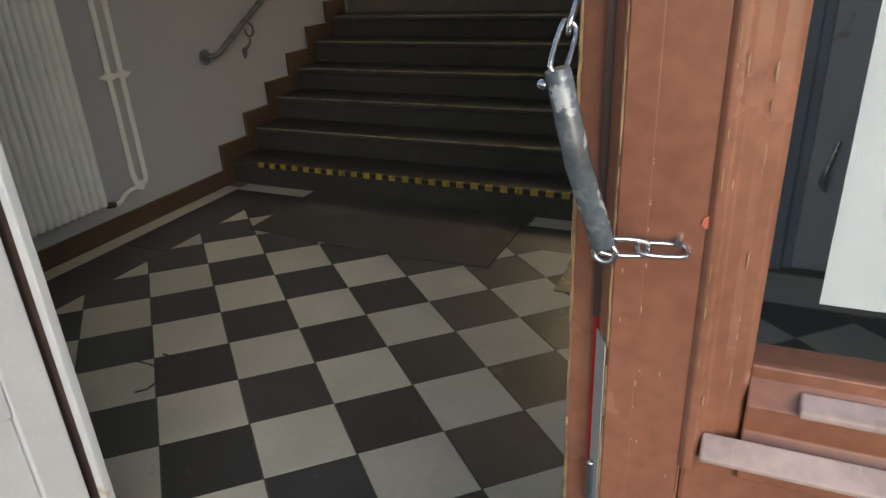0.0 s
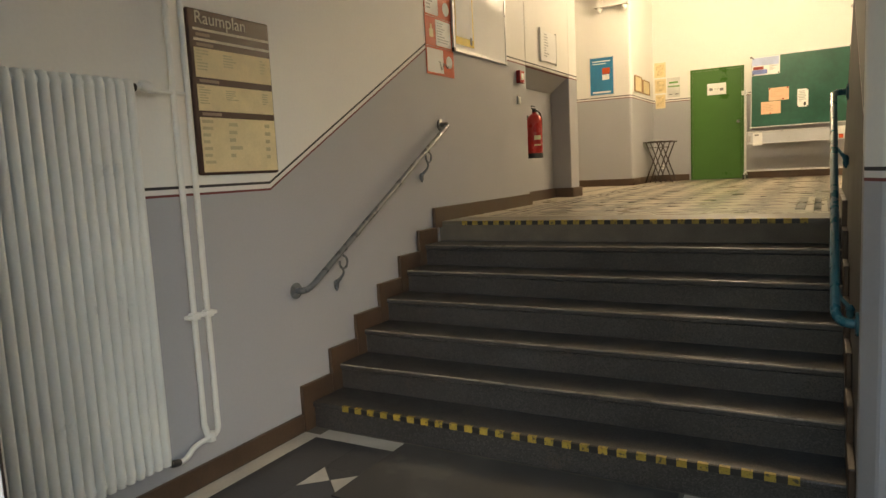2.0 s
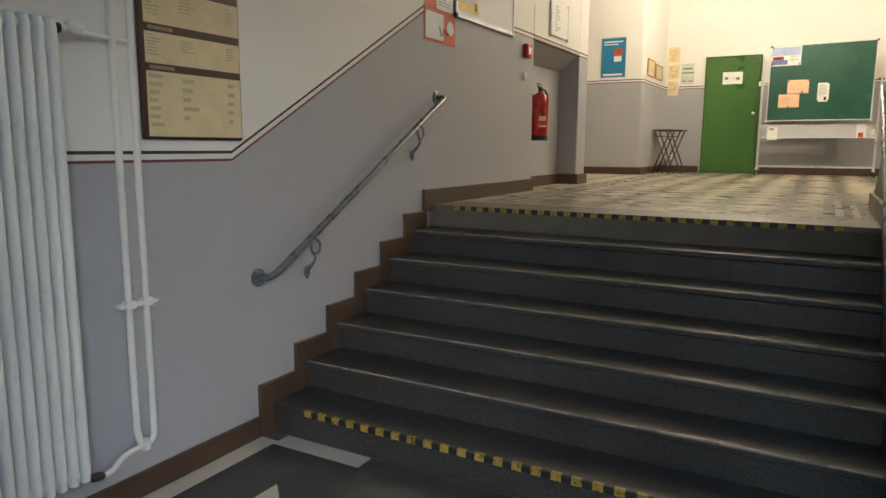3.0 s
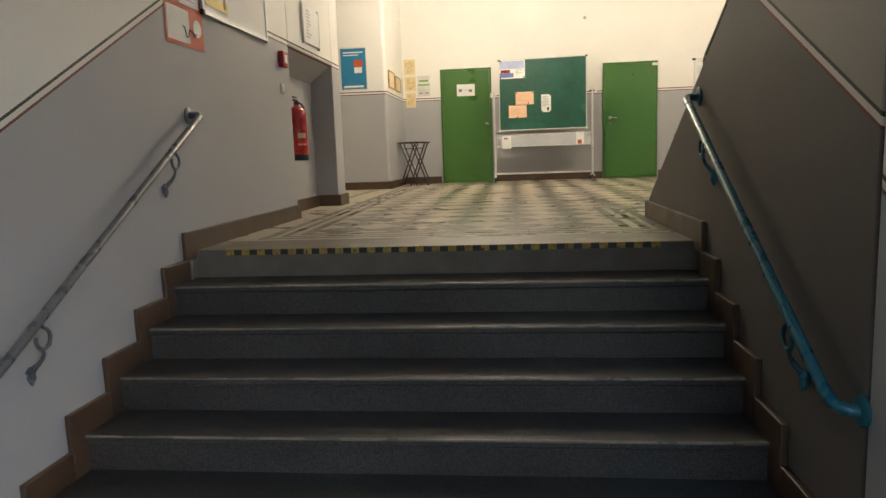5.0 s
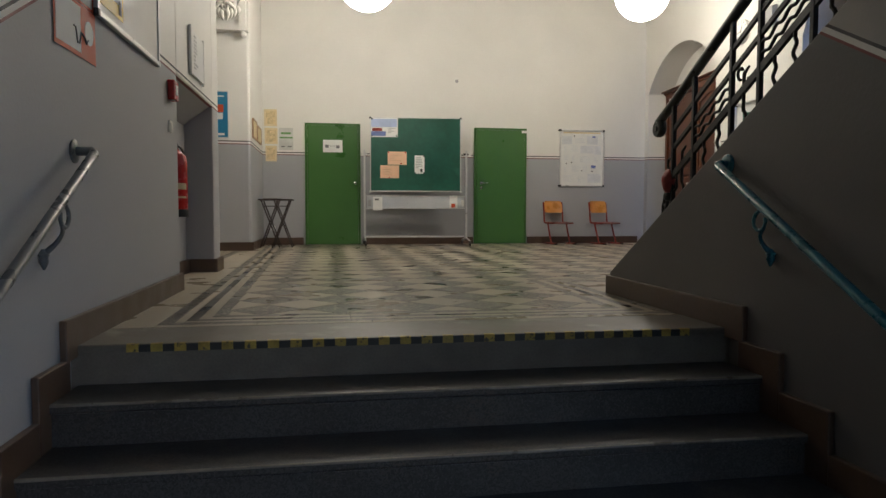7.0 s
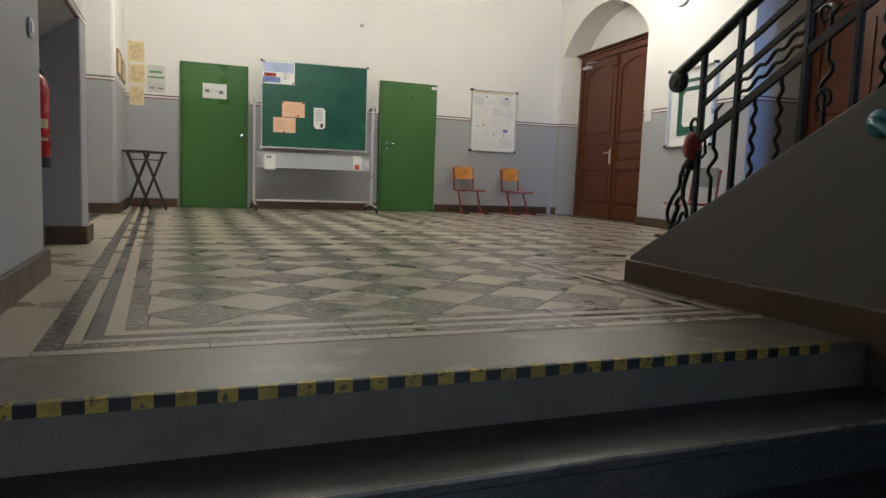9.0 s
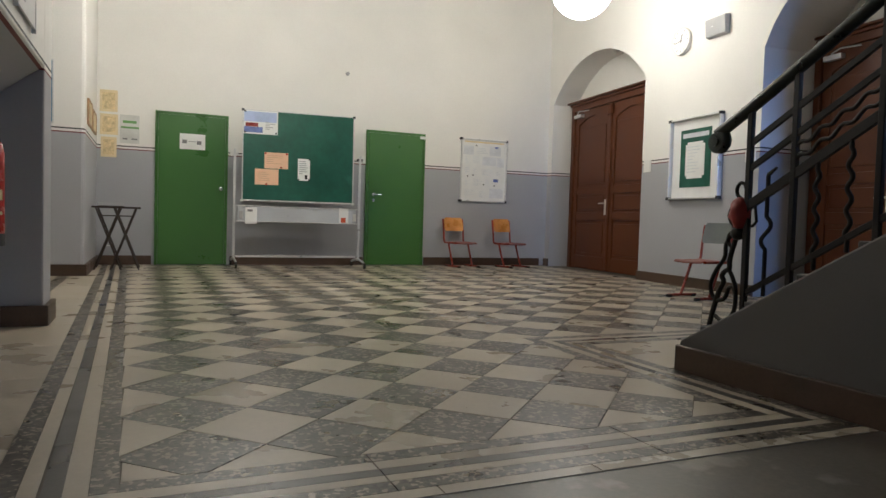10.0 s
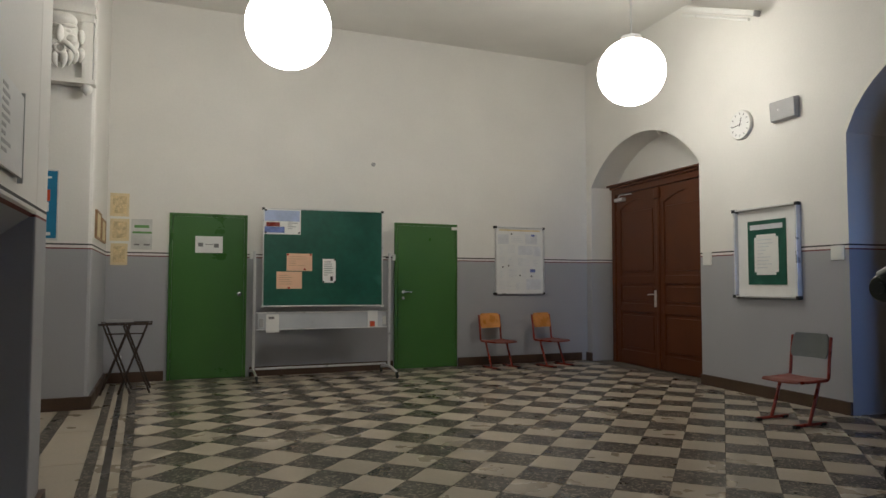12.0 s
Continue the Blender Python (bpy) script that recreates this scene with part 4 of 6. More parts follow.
# ---------- pier: relief, blue poster, small frames ----------
bm = bmesh.new()
RX, RZ = -0.36, 4.74


def lump(x, y, z, a, b, c, sub=3):
    bmesh.ops.create_icosphere(bm, subdivisions=sub, radius=1.0, matrix=Matrix.Translation((x, y, z)) @ Matrix.Diagonal((a, b, c, 1)))


B(bm, -0.62, -0.09, 7.13, 7.205, 4.39, 5.13)
B(bm, -0.66, -0.06, 7.06, 7.205, 4.345, 4.39)
B(bm, -0.64, -0.07, 7.08, 7.205, 5.05, 5.13)
for x0_ in (-0.62, -0.18):
    B(bm, x0_, x0_ + 0.09, 7.08, 7.205, 4.39, 4.96)
    B(bm, x0_ - 0.01, x0_ + 0.10, 7.07, 7.205, 4.96, 5.0)
for sx in (-0.575, -0.135):
    lathe(bm, [(0.01, -0.10), (0.045, -0.07), (0.052, -0.02), (0.035, 0.0)], Matrix.Translation((sx, 7.12, 4.345)), 10)
lump(RX, 7.09, RZ + 0.04, 0.155, 0.13, 0.24, 4)
lump(RX, 7.02, RZ + 0.19, 0.14, 0.10, 0.075)
lump(RX, 6.945, RZ + 0.035, 0.038, 0.06, 0.085)
for sx in (-1, 1):
    lump(RX + sx * 0.07, 6.985, RZ + 0.125, 0.065, 0.045, 0.022)
    lump(RX + sx * 0.065, 6.985, RZ + 0.078, 0.030, 0.025, 0.020)
    lump(RX + sx * 0.095, 6.995, RZ + 0.005, 0.05, 0.045, 0.045)
    lump(RX + sx * 0.17, 7.07, RZ + 0.06, 0.035, 0.06, 0.07)
    tube(bm, bez((RX + sx * 0.02, 6.96, RZ - 0.045), (RX + sx * 0.10, 6.95, RZ - 0.05), (RX + sx * 0.13, 6.99, RZ - 0.14), 8), [0.022, 0.026, 0.028, 0.028, 0.026, 0.024, 0.02, 0.016, 0.008], 8)
    for q in range(4):
        xx = RX + sx * (0.03 + 0.045 * q)
        tube(bm, bez((xx, 6.99 + 0.02 * q, RZ - 0.13 + 0.02 * q), (xx + sx * 0.03, 6.95 + 0.02 * q, RZ - 0.20 + 0.02 * q), (xx - sx * 0.01, 7.0 + 0.02 * q, RZ - 0.28 + 0.03 * q), 8), [0.026, 0.03, 0.032, 0.032, 0.03, 0.027, 0.022, 0.016, 0.006], 8)
tube(bm, [(RX + 0.042 * math.cos(a), 6.965, RZ - 0.10 + 0.05 * math.sin(a)) for a in [2 * math.pi * q / 16 for q in range(17)]], 0.016, 8, cap=False)
for v in bm.verts:
    if 4.42 < v.co.z < 5.04 and -0.56 < v.co.x < -0.17 and v.co.y < 7.1:
        v.co.y += 0.014 * noise.noise(v.co * 22)
tagged(part("plaster_relief", bm, M_PLAIN, smooth=True), "white plaster mask relief with an open mouth on a console", "relief")
bp_ = thing("poster", "blue and white printed poster in a clip frame", "poster", (-0.56, 7.19, 2.84))
part("sheet", boxes((-0.79, -0.37, 7.19, 7.196, 2.84, 3.495)), M_BLUEP, bp_)
part("frame", boxes((-0.80, -0.36, 7.188, 7.199, 2.825, 2.842), (-0.80, -0.36, 7.188, 7.199, 3.493, 3.51), (-0.805, -0.79, 7.188, 7.199, 2.825, 3.51), (-0.372, -0.357, 7.188, 7.199, 2.825, 3.51)), M_ALU, bp_, bevel=0.002)
bars([(-0.57, -0.43, 3.20, 3.31)], on_north(7.19), bp_, "orange_field", M_ORANGE)
bars([(-0.57, -0.44, 3.10, 3.19), (-0.75, -0.42, 3.42, 3.44), (-0.75, -0.5, 3.38, 3.395), (-0.75, -0.42, 2.87, 2.90)], on_north(7.19), bp_, "print_line", M_PAPER)
for y0, y1, z0, z1 in ((7.42, 7.95, 2.87, 3.16), (8.05, 8.6, 2.87, 3.13)):
    f = thing("picture_frame", "small framed print on the side wall", "picture", (-0.05, (y0 + y1) / 2, z0), group="side wall prints")
    part("frame", boxes((-0.059, -0.035, y0, y1, z0, z0 + 0.02), (-0.059, -0.035, y0, y1, z1 - 0.02, z1), (-0.059, -0.035, y0, y0 + 0.02, z0 + 0.02, z1 - 0.02), (-0.059, -0.035, y1 - 0.02, y1, z0 + 0.02, z1 - 0.02)), M_WOODRAW, f, bevel=0.003)
    part("print", boxes((-0.058, -0.045, y0 + 0.02, y1 - 0.02, z0 + 0.02, z1 - 0.02)), M_CREAM, f)


# ---------- end wall ----------
def green_door(name, x0, x1, top, label):
    d = thing(name, label, "door", ((x0 + x1) / 2, 8.97, HALL), kind="structure")
    part("leaf", boxes((x0 + 0.02, x1 - 0.02, 8.945, 8.985, HALL + 0.006, top - 0.02)), M_GREEN, d, bevel=0.005)
    part("door_frame", boxes((x0 - 0.02, x0 + 0.017, 8.95, 8.99, HALL, top + 0.02), (x1 - 0.017, x1 + 0.02, 8.95, 8.99, HALL, top + 0.02), (x0 + 0.017, x1 - 0.017, 8.95, 8.99, top - 0.017, top + 0.02)), M_GREEN, d, bevel=0.004)
    return d


d1 = green_door("door_1", 0.675, 1.59, 3.285, "plain green painted door with a white sign, closed")
bm = bmesh.new()
lathe(bm, [(0.026, 0), (0.026, 0.008), (0.012, 0.012), (0.012, 0.035), (0.026, 0.042), (0.028, 0.06), (0.015, 0.068)], Matrix.Translation((1.515, 8.945, 2.27)) @ Matrix.Rotation(radians(90), 4, "X"), 16)
part("door_knob", bm, M_STEEL, d1, "steel door knob", smooth=True)
sg = part("sign", boxes((0.965, 1.30, 8.941, 8.9455, 2.80, 3.015)), M_PAPER, d1, "white paper sign")
bars([(1.0, 1.06, 2.88, 2.93), (1.19, 1.25, 2.87, 2.92), (1.08, 1.18, 2.905, 2.912)], on_north(8.941), d1, "sign_print")
d2 = green_door("door_2", 3.675, 4.61, 3.265, "plain green painted door with a steel lever, closed")
bm = bmesh.new()
lathe(bm, [(0.026, 0), (0.026, 0.008), (0.010, 0.012), (0.010, 0.05)], Matrix.Translation((3.78, 8.945, 2.29)) @ Matrix.Rotation(radians(90), 4, "X"), 14)
tube(bm, [(3.78, 8.90, 2.29), (3.80, 8.893, 2.29), (3.90, 8.893, 2.288)], 0.009, 8)
lathe(bm, [(0.022, 0), (0.022, 0.006), (0.010, 0.008)], Matrix.Translation((3.78, 8.945, 2.20)) @ Matrix.Rotation(radians(90), 4, "X"), 14)
part("door_handle", bm, M_STEEL, d2, "steel lever and lock rosette", smooth=True)
part("closer_bracket", boxes((4.53, 4.63, 8.925, 8.945, 3.20, 3.245)), M_WHITE, d2, bevel=0.003)
for z in (1.45, 2.95):
    part("hinge", boxes((4.575, 4.60, 8.93, 8.948, z, z + 0.09)), M_GREEN, d2, bevel=0.004)
    part("hinge", boxes((0.675, 0.70, 8.93, 8.948, z, z + 0.09)), M_GREEN, d1, bevel=0.004)

# rolling chalkboard
cb = thing("chalkboard", "green chalkboard on a wheeled aluminium stand", "chalkboard", (2.53, 8.55, HALL))
CB = Matrix.Translation((2.535, 8.52, 2.74)) @ Matrix.Rotation(radians(-5.5), 4, "Z") @ Matrix.Rotation(radians(-2), 4, "X")
part("board", boxes((-0.765, 0.765, -0.012, 0.012, -0.615, 0.625), m=CB), M_BOARD, cb)
part("board_edge", boxes((-0.78, 0.78, -0.016, 0.016, -0.63, -0.613), (-0.78, 0.78, -0.016, 0.016, 0.623, 0.637), (-0.78, -0.764, -0.016, 0.016, -0.613, 0.623), (0.764, 0.78, -0.016, 0.016, -0.613, 0.623), m=CB), M_ALU, cb, bevel=0.003)
for sx in (-0.775, 0.775):
    for sz in (-0.625, 0.632):
        part("corner_cap", boxes((sx - 0.018, sx + 0.018, -0.019, 0.019, sz - 0.018, sz + 0.012), m=CB), M_WHITE if sz < 0 else M_BLACK, cb, bevel=0.004)
for s, px in ((-1, 1.665), (1, 3.405)):
    y = 8.52 - 0.096 * (px - 2.535)
    part("post", boxes((px - 0.016, px + 0.016, y - 0.016, y + 0.016, HALL + 0.10, 2.82)), M_ALU, cb, bevel=0.004)
    bm = bmesh.new()
    tube(bm, [(px - 0.05 * s, y, 2.76), (px + 0.065 * s, y, 2.76)], 0.013, 10)
    part("pivot", bm, M_BLACK if s > 0 else M_ALU, cb, smooth=True)
    part("pivot_plate", boxes((px + 0.02 * s - 0.014 + 0.03 * s, px + 0.02 * s + 0.03 + 0.03 * s, y - 0.02, y + 0.02, 2.72, 2.80)), M_WHITE, cb, bevel=0.003)
    bm = bmesh.new()
    tube(bm, bez((px, y - 0.34, HALL + 0.075), (px, y - 0.05, HALL + 0.13), (px, y, HALL + 0.12), 6) + bez((px, y, HALL + 0.12), (px, y + 0.05, HALL + 0.13), (px, y + 0.34, HALL + 0.075), 6), 0.016, 8)
    part("foot", bm, M_ALU, cb, smooth=True)
    for yy in (y - 0.34, y + 0.34):
        bm = bmesh.new()
        lathe(bm, [(0.02, -0.012), (0.036, -0.010), (0.036, 0.010), (0.02, 0.012)], Matrix.Translation((px, yy, HALL + 0.036)) @ Matrix.Rotation(radians(90), 4, "Y"), 16)
        w_ = part("castor", bm, M_BLACK, cb, "black castor wheel", smooth=True)
        part("castor_fork", boxes((px - 0.018, px + 0.018, yy - 0.012, yy + 0.012, HALL + 0.062, HALL + 0.085)), M_BLACK, cb, bevel=0.003)
part("cross_bar", boxes((1.68, 3.39, 8.505, 8.535, 1.325, 1.35)), M_ALU, cb, bevel=0.004)
M_TRAY = mat("frosted grey panel", (0.50, 0.52, 0.55), 0.35, var=0.06, scale=3)
part("tray_panel", boxes((1.70, 3.38, 8.50, 8.512, 1.83, 2.03)), M_TRAY, cb, bevel=0.003)
part("tray_rail", boxes((1.68, 3.40, 8.49, 8.53, 2.03, 2.045), (1.68, 3.40, 8.495, 8.52, 1.82, 1.832)), M_ALU, cb, bevel=0.003)
for x in (1.72, 3.33):
    part("clamp", boxes((x, x + 0.05, 8.485, 8.50, 1.86, 1.97)), M_GREYPL if x < 2 else M_WHITE, cb, bevel=0.004)


def pinned(label, x0, x1, z0, z1, material, magnets, magmat, prints=()):
    p = thing("pinned_sheet", label, "paper", CB @ Vector(((x0 + x1) / 2, -0.013, z0)))
    part("sheet", boxes((x0, x1, -0.0145, -0.0125, z0, z1), m=CB), material, p)
    for mx, mz in magnets:
        bm = bmesh.new()
        lathe(bm, [(0.014, 0), (0.014, 0.006), (0.010, 0.009)], CB @ Matrix.Translation((mx, -0.0145, mz)) @ Matrix.Rotation(radians(90), 4, "X"), 12)
        part("magnet", bm, magmat, p)
    for rows, mt in prints:
        bars(rows, lambda a, z, d: CB @ Vector((a, -0.0146 - d, z)), p, "print", mt)
    return p


pinned("colour print of a blue scene held by black magnets", -0.765, -0.305, 0.30, 0.625, M_PAPER, [(-0.745, 0.61), (-0.745, 0.32), (-0.325, 0.32)], M_BLACK,
       [([(-0.76, -0.32, 0.47, 0.61)], mat("pale blue print", (0.42, 0.50, 0.72), 0.5, bump=0)), ([(-0.74, -0.57, 0.40, 0.455)], M_CHAIRRED), ([(-0.76, -0.51, 0.32, 0.398)], M_BLUE2), (lines_in(-0.47, -0.34, 0.36, 0.48, 5, 8), M_GREYPL)])
pinned("peach coloured sheet held by red magnets", -0.48, -0.155, -0.17, 0.055, M_PEACH, [(-0.465, 0.04), (-0.175, 0.04), (-0.25, -0.15)], M_RED, [(lines_in(-0.45, -0.22, -0.12, 0.02, 5, 2, 0.4), mat("peach print", (0.62, 0.40, 0.26), 0.7, bump=0))])
pinned("peach coloured sheet held by red magnets", -0.605, -0.285, -0.40, -0.18, M_PEACH, [(-0.45, -0.39)], M_RED, [(lines_in(-0.57, -0.35, -0.36, -0.22, 5, 3, 0.4), bpy.data.materials["peach print"])])
pinned("white sheet held by black magnets", -0.02, 0.15, -0.32, -0.01, M_PAPER, [(-0.01, -0.31), (0.14, -0.31), (0.14, -0.02)], M_BLACK, [(lines_in(0.0, 0.12, -0.24, -0.04, 7, 5), M_GREYPL), ([(0.08, 0.115, -0.30, -0.24)], M_BLACK)])
for x0, x1, z0, z1, op_ in ((1.80, 1.96, 1.79, 2.02, 0), (3.12, 3.26, 1.83, 2.05, 1)):
    p = thing("pinned_sheet", "small white leaflet on the board's tray", "paper", (x0, 8.49, z0))
    part("sheet", boxes((x0, x1, 8.482, 8.485, z0, z1)), M_PAPER, p)
    bars([(x0 + 0.03, x1 - 0.04, z0 + 0.01, z0 + 0.08)] if op_ else [(x0 + 0.03, x1 - 0.06, z1 - 0.06, z1 - 0.03)], on_north(8.482), p, "print", M_ORANGE if op_ else M_INK)


def glazed_board(m, w, h, name, label, inner, deep=0.035):
    """Notice board in local axes: x across, y out from the wall (towards minus), z up from its lower edge."""
    nb = thing(name, label, "notice board", m.translation)
    part("back", boxes((-w / 2 + 0.015, w / 2 - 0.015, -0.012, -0.002, 0.015, h - 0.015), m=m), inner, nb)
    t = 0.022
    part("frame", boxes((-w / 2, -w / 2 + t, -deep, -0.001, t, h - t), (w / 2 - t, w / 2, -deep, -0.001, t, h - t), (-w / 2, w / 2, -deep, -0.001, 0, t), (-w / 2, w / 2, -deep, -0.001, h - t, h), m=m), M_ALU, nb, bevel=0.005)
    for sx in (-1, 1):
        for z in (0.0, h):
            part("corner_cap", boxes((sx * w / 2 - 0.028, sx * w / 2 + 0.028 * 0.2 if sx > 0 else sx * w / 2 + 0.028, -deep - 0.003, -0.001, z - 0.006 if z == 0 else z - 0.03, z + 0.03 if z == 0 else z + 0.006), m=m), M_BLACK, nb, bevel=0.005)
    return nb


NB = Matrix.Translation((5.70, 8.988, 2.245))
nb = glazed_board(NB, 0.86, 1.04, "notice_board", "aluminium-framed notice board full of white sheets", M_PAPER)
on_nb = lambda a, z, d: NB @ Vector((a, -0.0125 - d, z))
rnd = random.Random(11)
M_PALE = mat("pale print", (0.64, 0.66, 0.69), 0.7, bump=0)
M_SHEET = mat("greyish sheet", (0.69, 0.70, 0.72), 0.7, bump=0)
for i in range(5):
    a = -0.385 + rnd.uniform(0, 0.02)
    while a < 0.26:
        w_ = rnd.choice((0.13, 0.19, 0.21, 0.26))
        z, h_ = 0.06 + i * 0.18 + rnd.uniform(-0.012, 0.012), rnd.uniform(0.14, 0.172)
        a1 = min(a + w_, 0.385)
        bars([(a, a1, z, z + h_)], on_nb, nb, "sheet", M_PAPER if rnd.random() < 0.6 else M_SHEET)
        bars(lines_in(a + 0.02, a1 - 0.02, z + 0.02, z + h_ - 0.02, rnd.choice((4, 6, 9)), i * 5 + int(a * 90), 0.35), lambda p, q, d: NB @ Vector((p, -0.014 - d, q)), nb, "print_line", M_PALE)
        a = a1 + rnd.uniform(0.006, 0.03)
bars([(-0.36, 0.36, 0.975, 1.0)], on_nb, nb, "yellow_strip", M_CREAM)
bars([(0.18, 0.27, 0.34, 0.39), (0.2, 0.26, 0.9, 0.93)], lambda p, q, d: NB @ Vector((p, -0.0155 - d, q)), nb, "logo_shape", M_BLUE2)
for a, z in ((0.0, 0.29), (-0.3, 0.42), (0.2, 0.28), (-0.2, 0.44), (-0.15, 0.93)):
    bm = bmesh.new()
    lathe(bm, [(0.012, 0), (0.012, 0.007)], NB @ Matrix.Translation((a, -0.016, z)) @ Matrix.Rotation(radians(90), 4, "X"), 10)
    part("magnet", bm, M_BLACK, nb)

# yellowed sheets and a leaflet beside the door
for i, (x0, x1, z0, z1) in enumerate(((-0.028, 0.186, 3.236, 3.522), (-0.024, 0.192, 2.932, 3.205), (-0.012, 0.178, 2.632, 2.90))):
    p = thing("wall_sheet", "yellowed paper sheet taped to the wall", "paper", (x0, 8.985, z0), group="yellowed sheets")
    part("sheet", boxes((x0, x1, 8.983, 8.988, z0, z1)), M_CREAM, p)
    bars([(x0 + 0.03, x1 - 0.03, z0 + 0.035, z1 - 0.035)], on_north(8.983), p, "print", mat("faded print", (0.66, 0.53, 0.29), 0.7, var=0.25, scale=22, bump=0))
p = thing("wall_sheet", "white leaflet with green stripes on the wall", "paper", (0.33, 8.985, 2.83))
part("sheet", boxes((0.215, 0.455, 8.983, 8.988, 2.83, 3.21)), mat("grey-white leaflet paper", (0.60, 0.60, 0.57), 0.6, bump=0), p)
M_LEAF = mat("green print", (0.14, 0.30, 0.09), 0.6, bump=0)
bars([(0.25, 0.42, 3.10, 3.135), (0.23, 0.45, 3.03, 3.055)], on_north(8.983), p, "green_stripe", M_LEAF)
bars([(0.25, 0.31, 2.88, 2.90), (0.36, 0.43, 2.88, 2.90)], on_north(8.983), p)
sk = thing("wall_socket", "white wall socket above the skirting", "socket", (0.10, 8.985, 1.46))
part("plate", boxes((0.06, 0.14, 8.976, 8.989, 1.44, 1.52)), M_WHITE, sk, bevel=0.003)
bm = bmesh.new()
lathe(bm, [(0.03, 0), (0.03, 0.004), (0.026, 0.001)], Matrix.Translation((0.10, 8.976, 1.48)) @ Matrix.Rotation(radians(90), 4, "X"), 14)
part("outlet", bm, M_GREYPL, sk)
hk = thing("wall_hook", "small metal wall hook with a dark tip", "hook", (3.335, 8.98, 4.10))
bm = bmesh.new()
lathe(bm, [(0.03, 0), (0.03, 0.01), (0.012, 0.014), (0.012, 0.04), (0.02, 0.05)], Matrix.Translation((3.335, 8.99, 4.105)) @ Matrix.Rotation(radians(90), 4, "X"), 12)
part("hook", bm, M_GREYPL, hk, smooth=True)

# folding tray stand by the pier
ft = thing("folding_table", "dark folding stand with crossed wooden legs", "table", (0.13, 8.3, HALL))
M_DKWOOD = mat("dark stained wood", (0.035, 0.022, 0.016), 0.45, var=0.2, scale=14)
x0, x1, y0, y1, zt = -0.02, 0.46, 8.02, 8.42, 1.945
for y in (y0, y1):
    for a, b in (((x0 + 0.02, zt), (x0 + 0.30, HALL)), ((x1 - 0.20, zt), (x0 - 0.0, HALL)), ((x0 + 0.22, zt), (x1 + 0.02, HALL)), ((x1 - 0.02, zt), (x1 - 0.30, HALL))):
        bm = bmesh.new()
        tube(bm, [(a[0], y, a[1]), (b[0], y, b[1])], 0.011, 4)
        part("leg", bm, M_DKWOOD, ft)
part("top_rail", boxes((x0 - 0.03, x1 + 0.03, y0 - 0.012, y0 + 0.012, zt, zt + 0.022)), M_DKWOOD, ft, bevel=0.003)
part("top_rail", boxes((x0 - 0.03, x1 + 0.03, y1 - 0.012, y1 + 0.012, zt, zt + 0.022)), M_DKWOOD, ft, bevel=0.003)
for x in (x0, x1, (x0 + x1) / 2):
    part("cross_rail", boxes((x - 0.011, x + 0.011, y0 + 0.012, y1 - 0.012, zt, zt + 0.02)), M_DKWOOD, ft, bevel=0.003)
part("brace", boxes((x0 + 0.05, x1 - 0.05, y0 - 0.008, y0 + 0.008, zt - 0.10, zt - 0.085)), M_DKWOOD, ft, bevel=0.003)
tr = thing("tray", "thin dark tray lying on the folding stand", "tray", (0.16, 8.2, zt + 0.024))
part("base", boxes((0.02, 0.30, 8.06, 8.36, zt + 0.022, zt + 0.03)), M_DKWOOD, tr, bevel=0.003)
part("rim", boxes((0.02, 0.30, 8.06, 8.07, zt + 0.03, zt + 0.065), (0.02, 0.03, 8.07, 8.36, zt + 0.03, zt + 0.05)), M_GREYPL, tr, bevel=0.003)


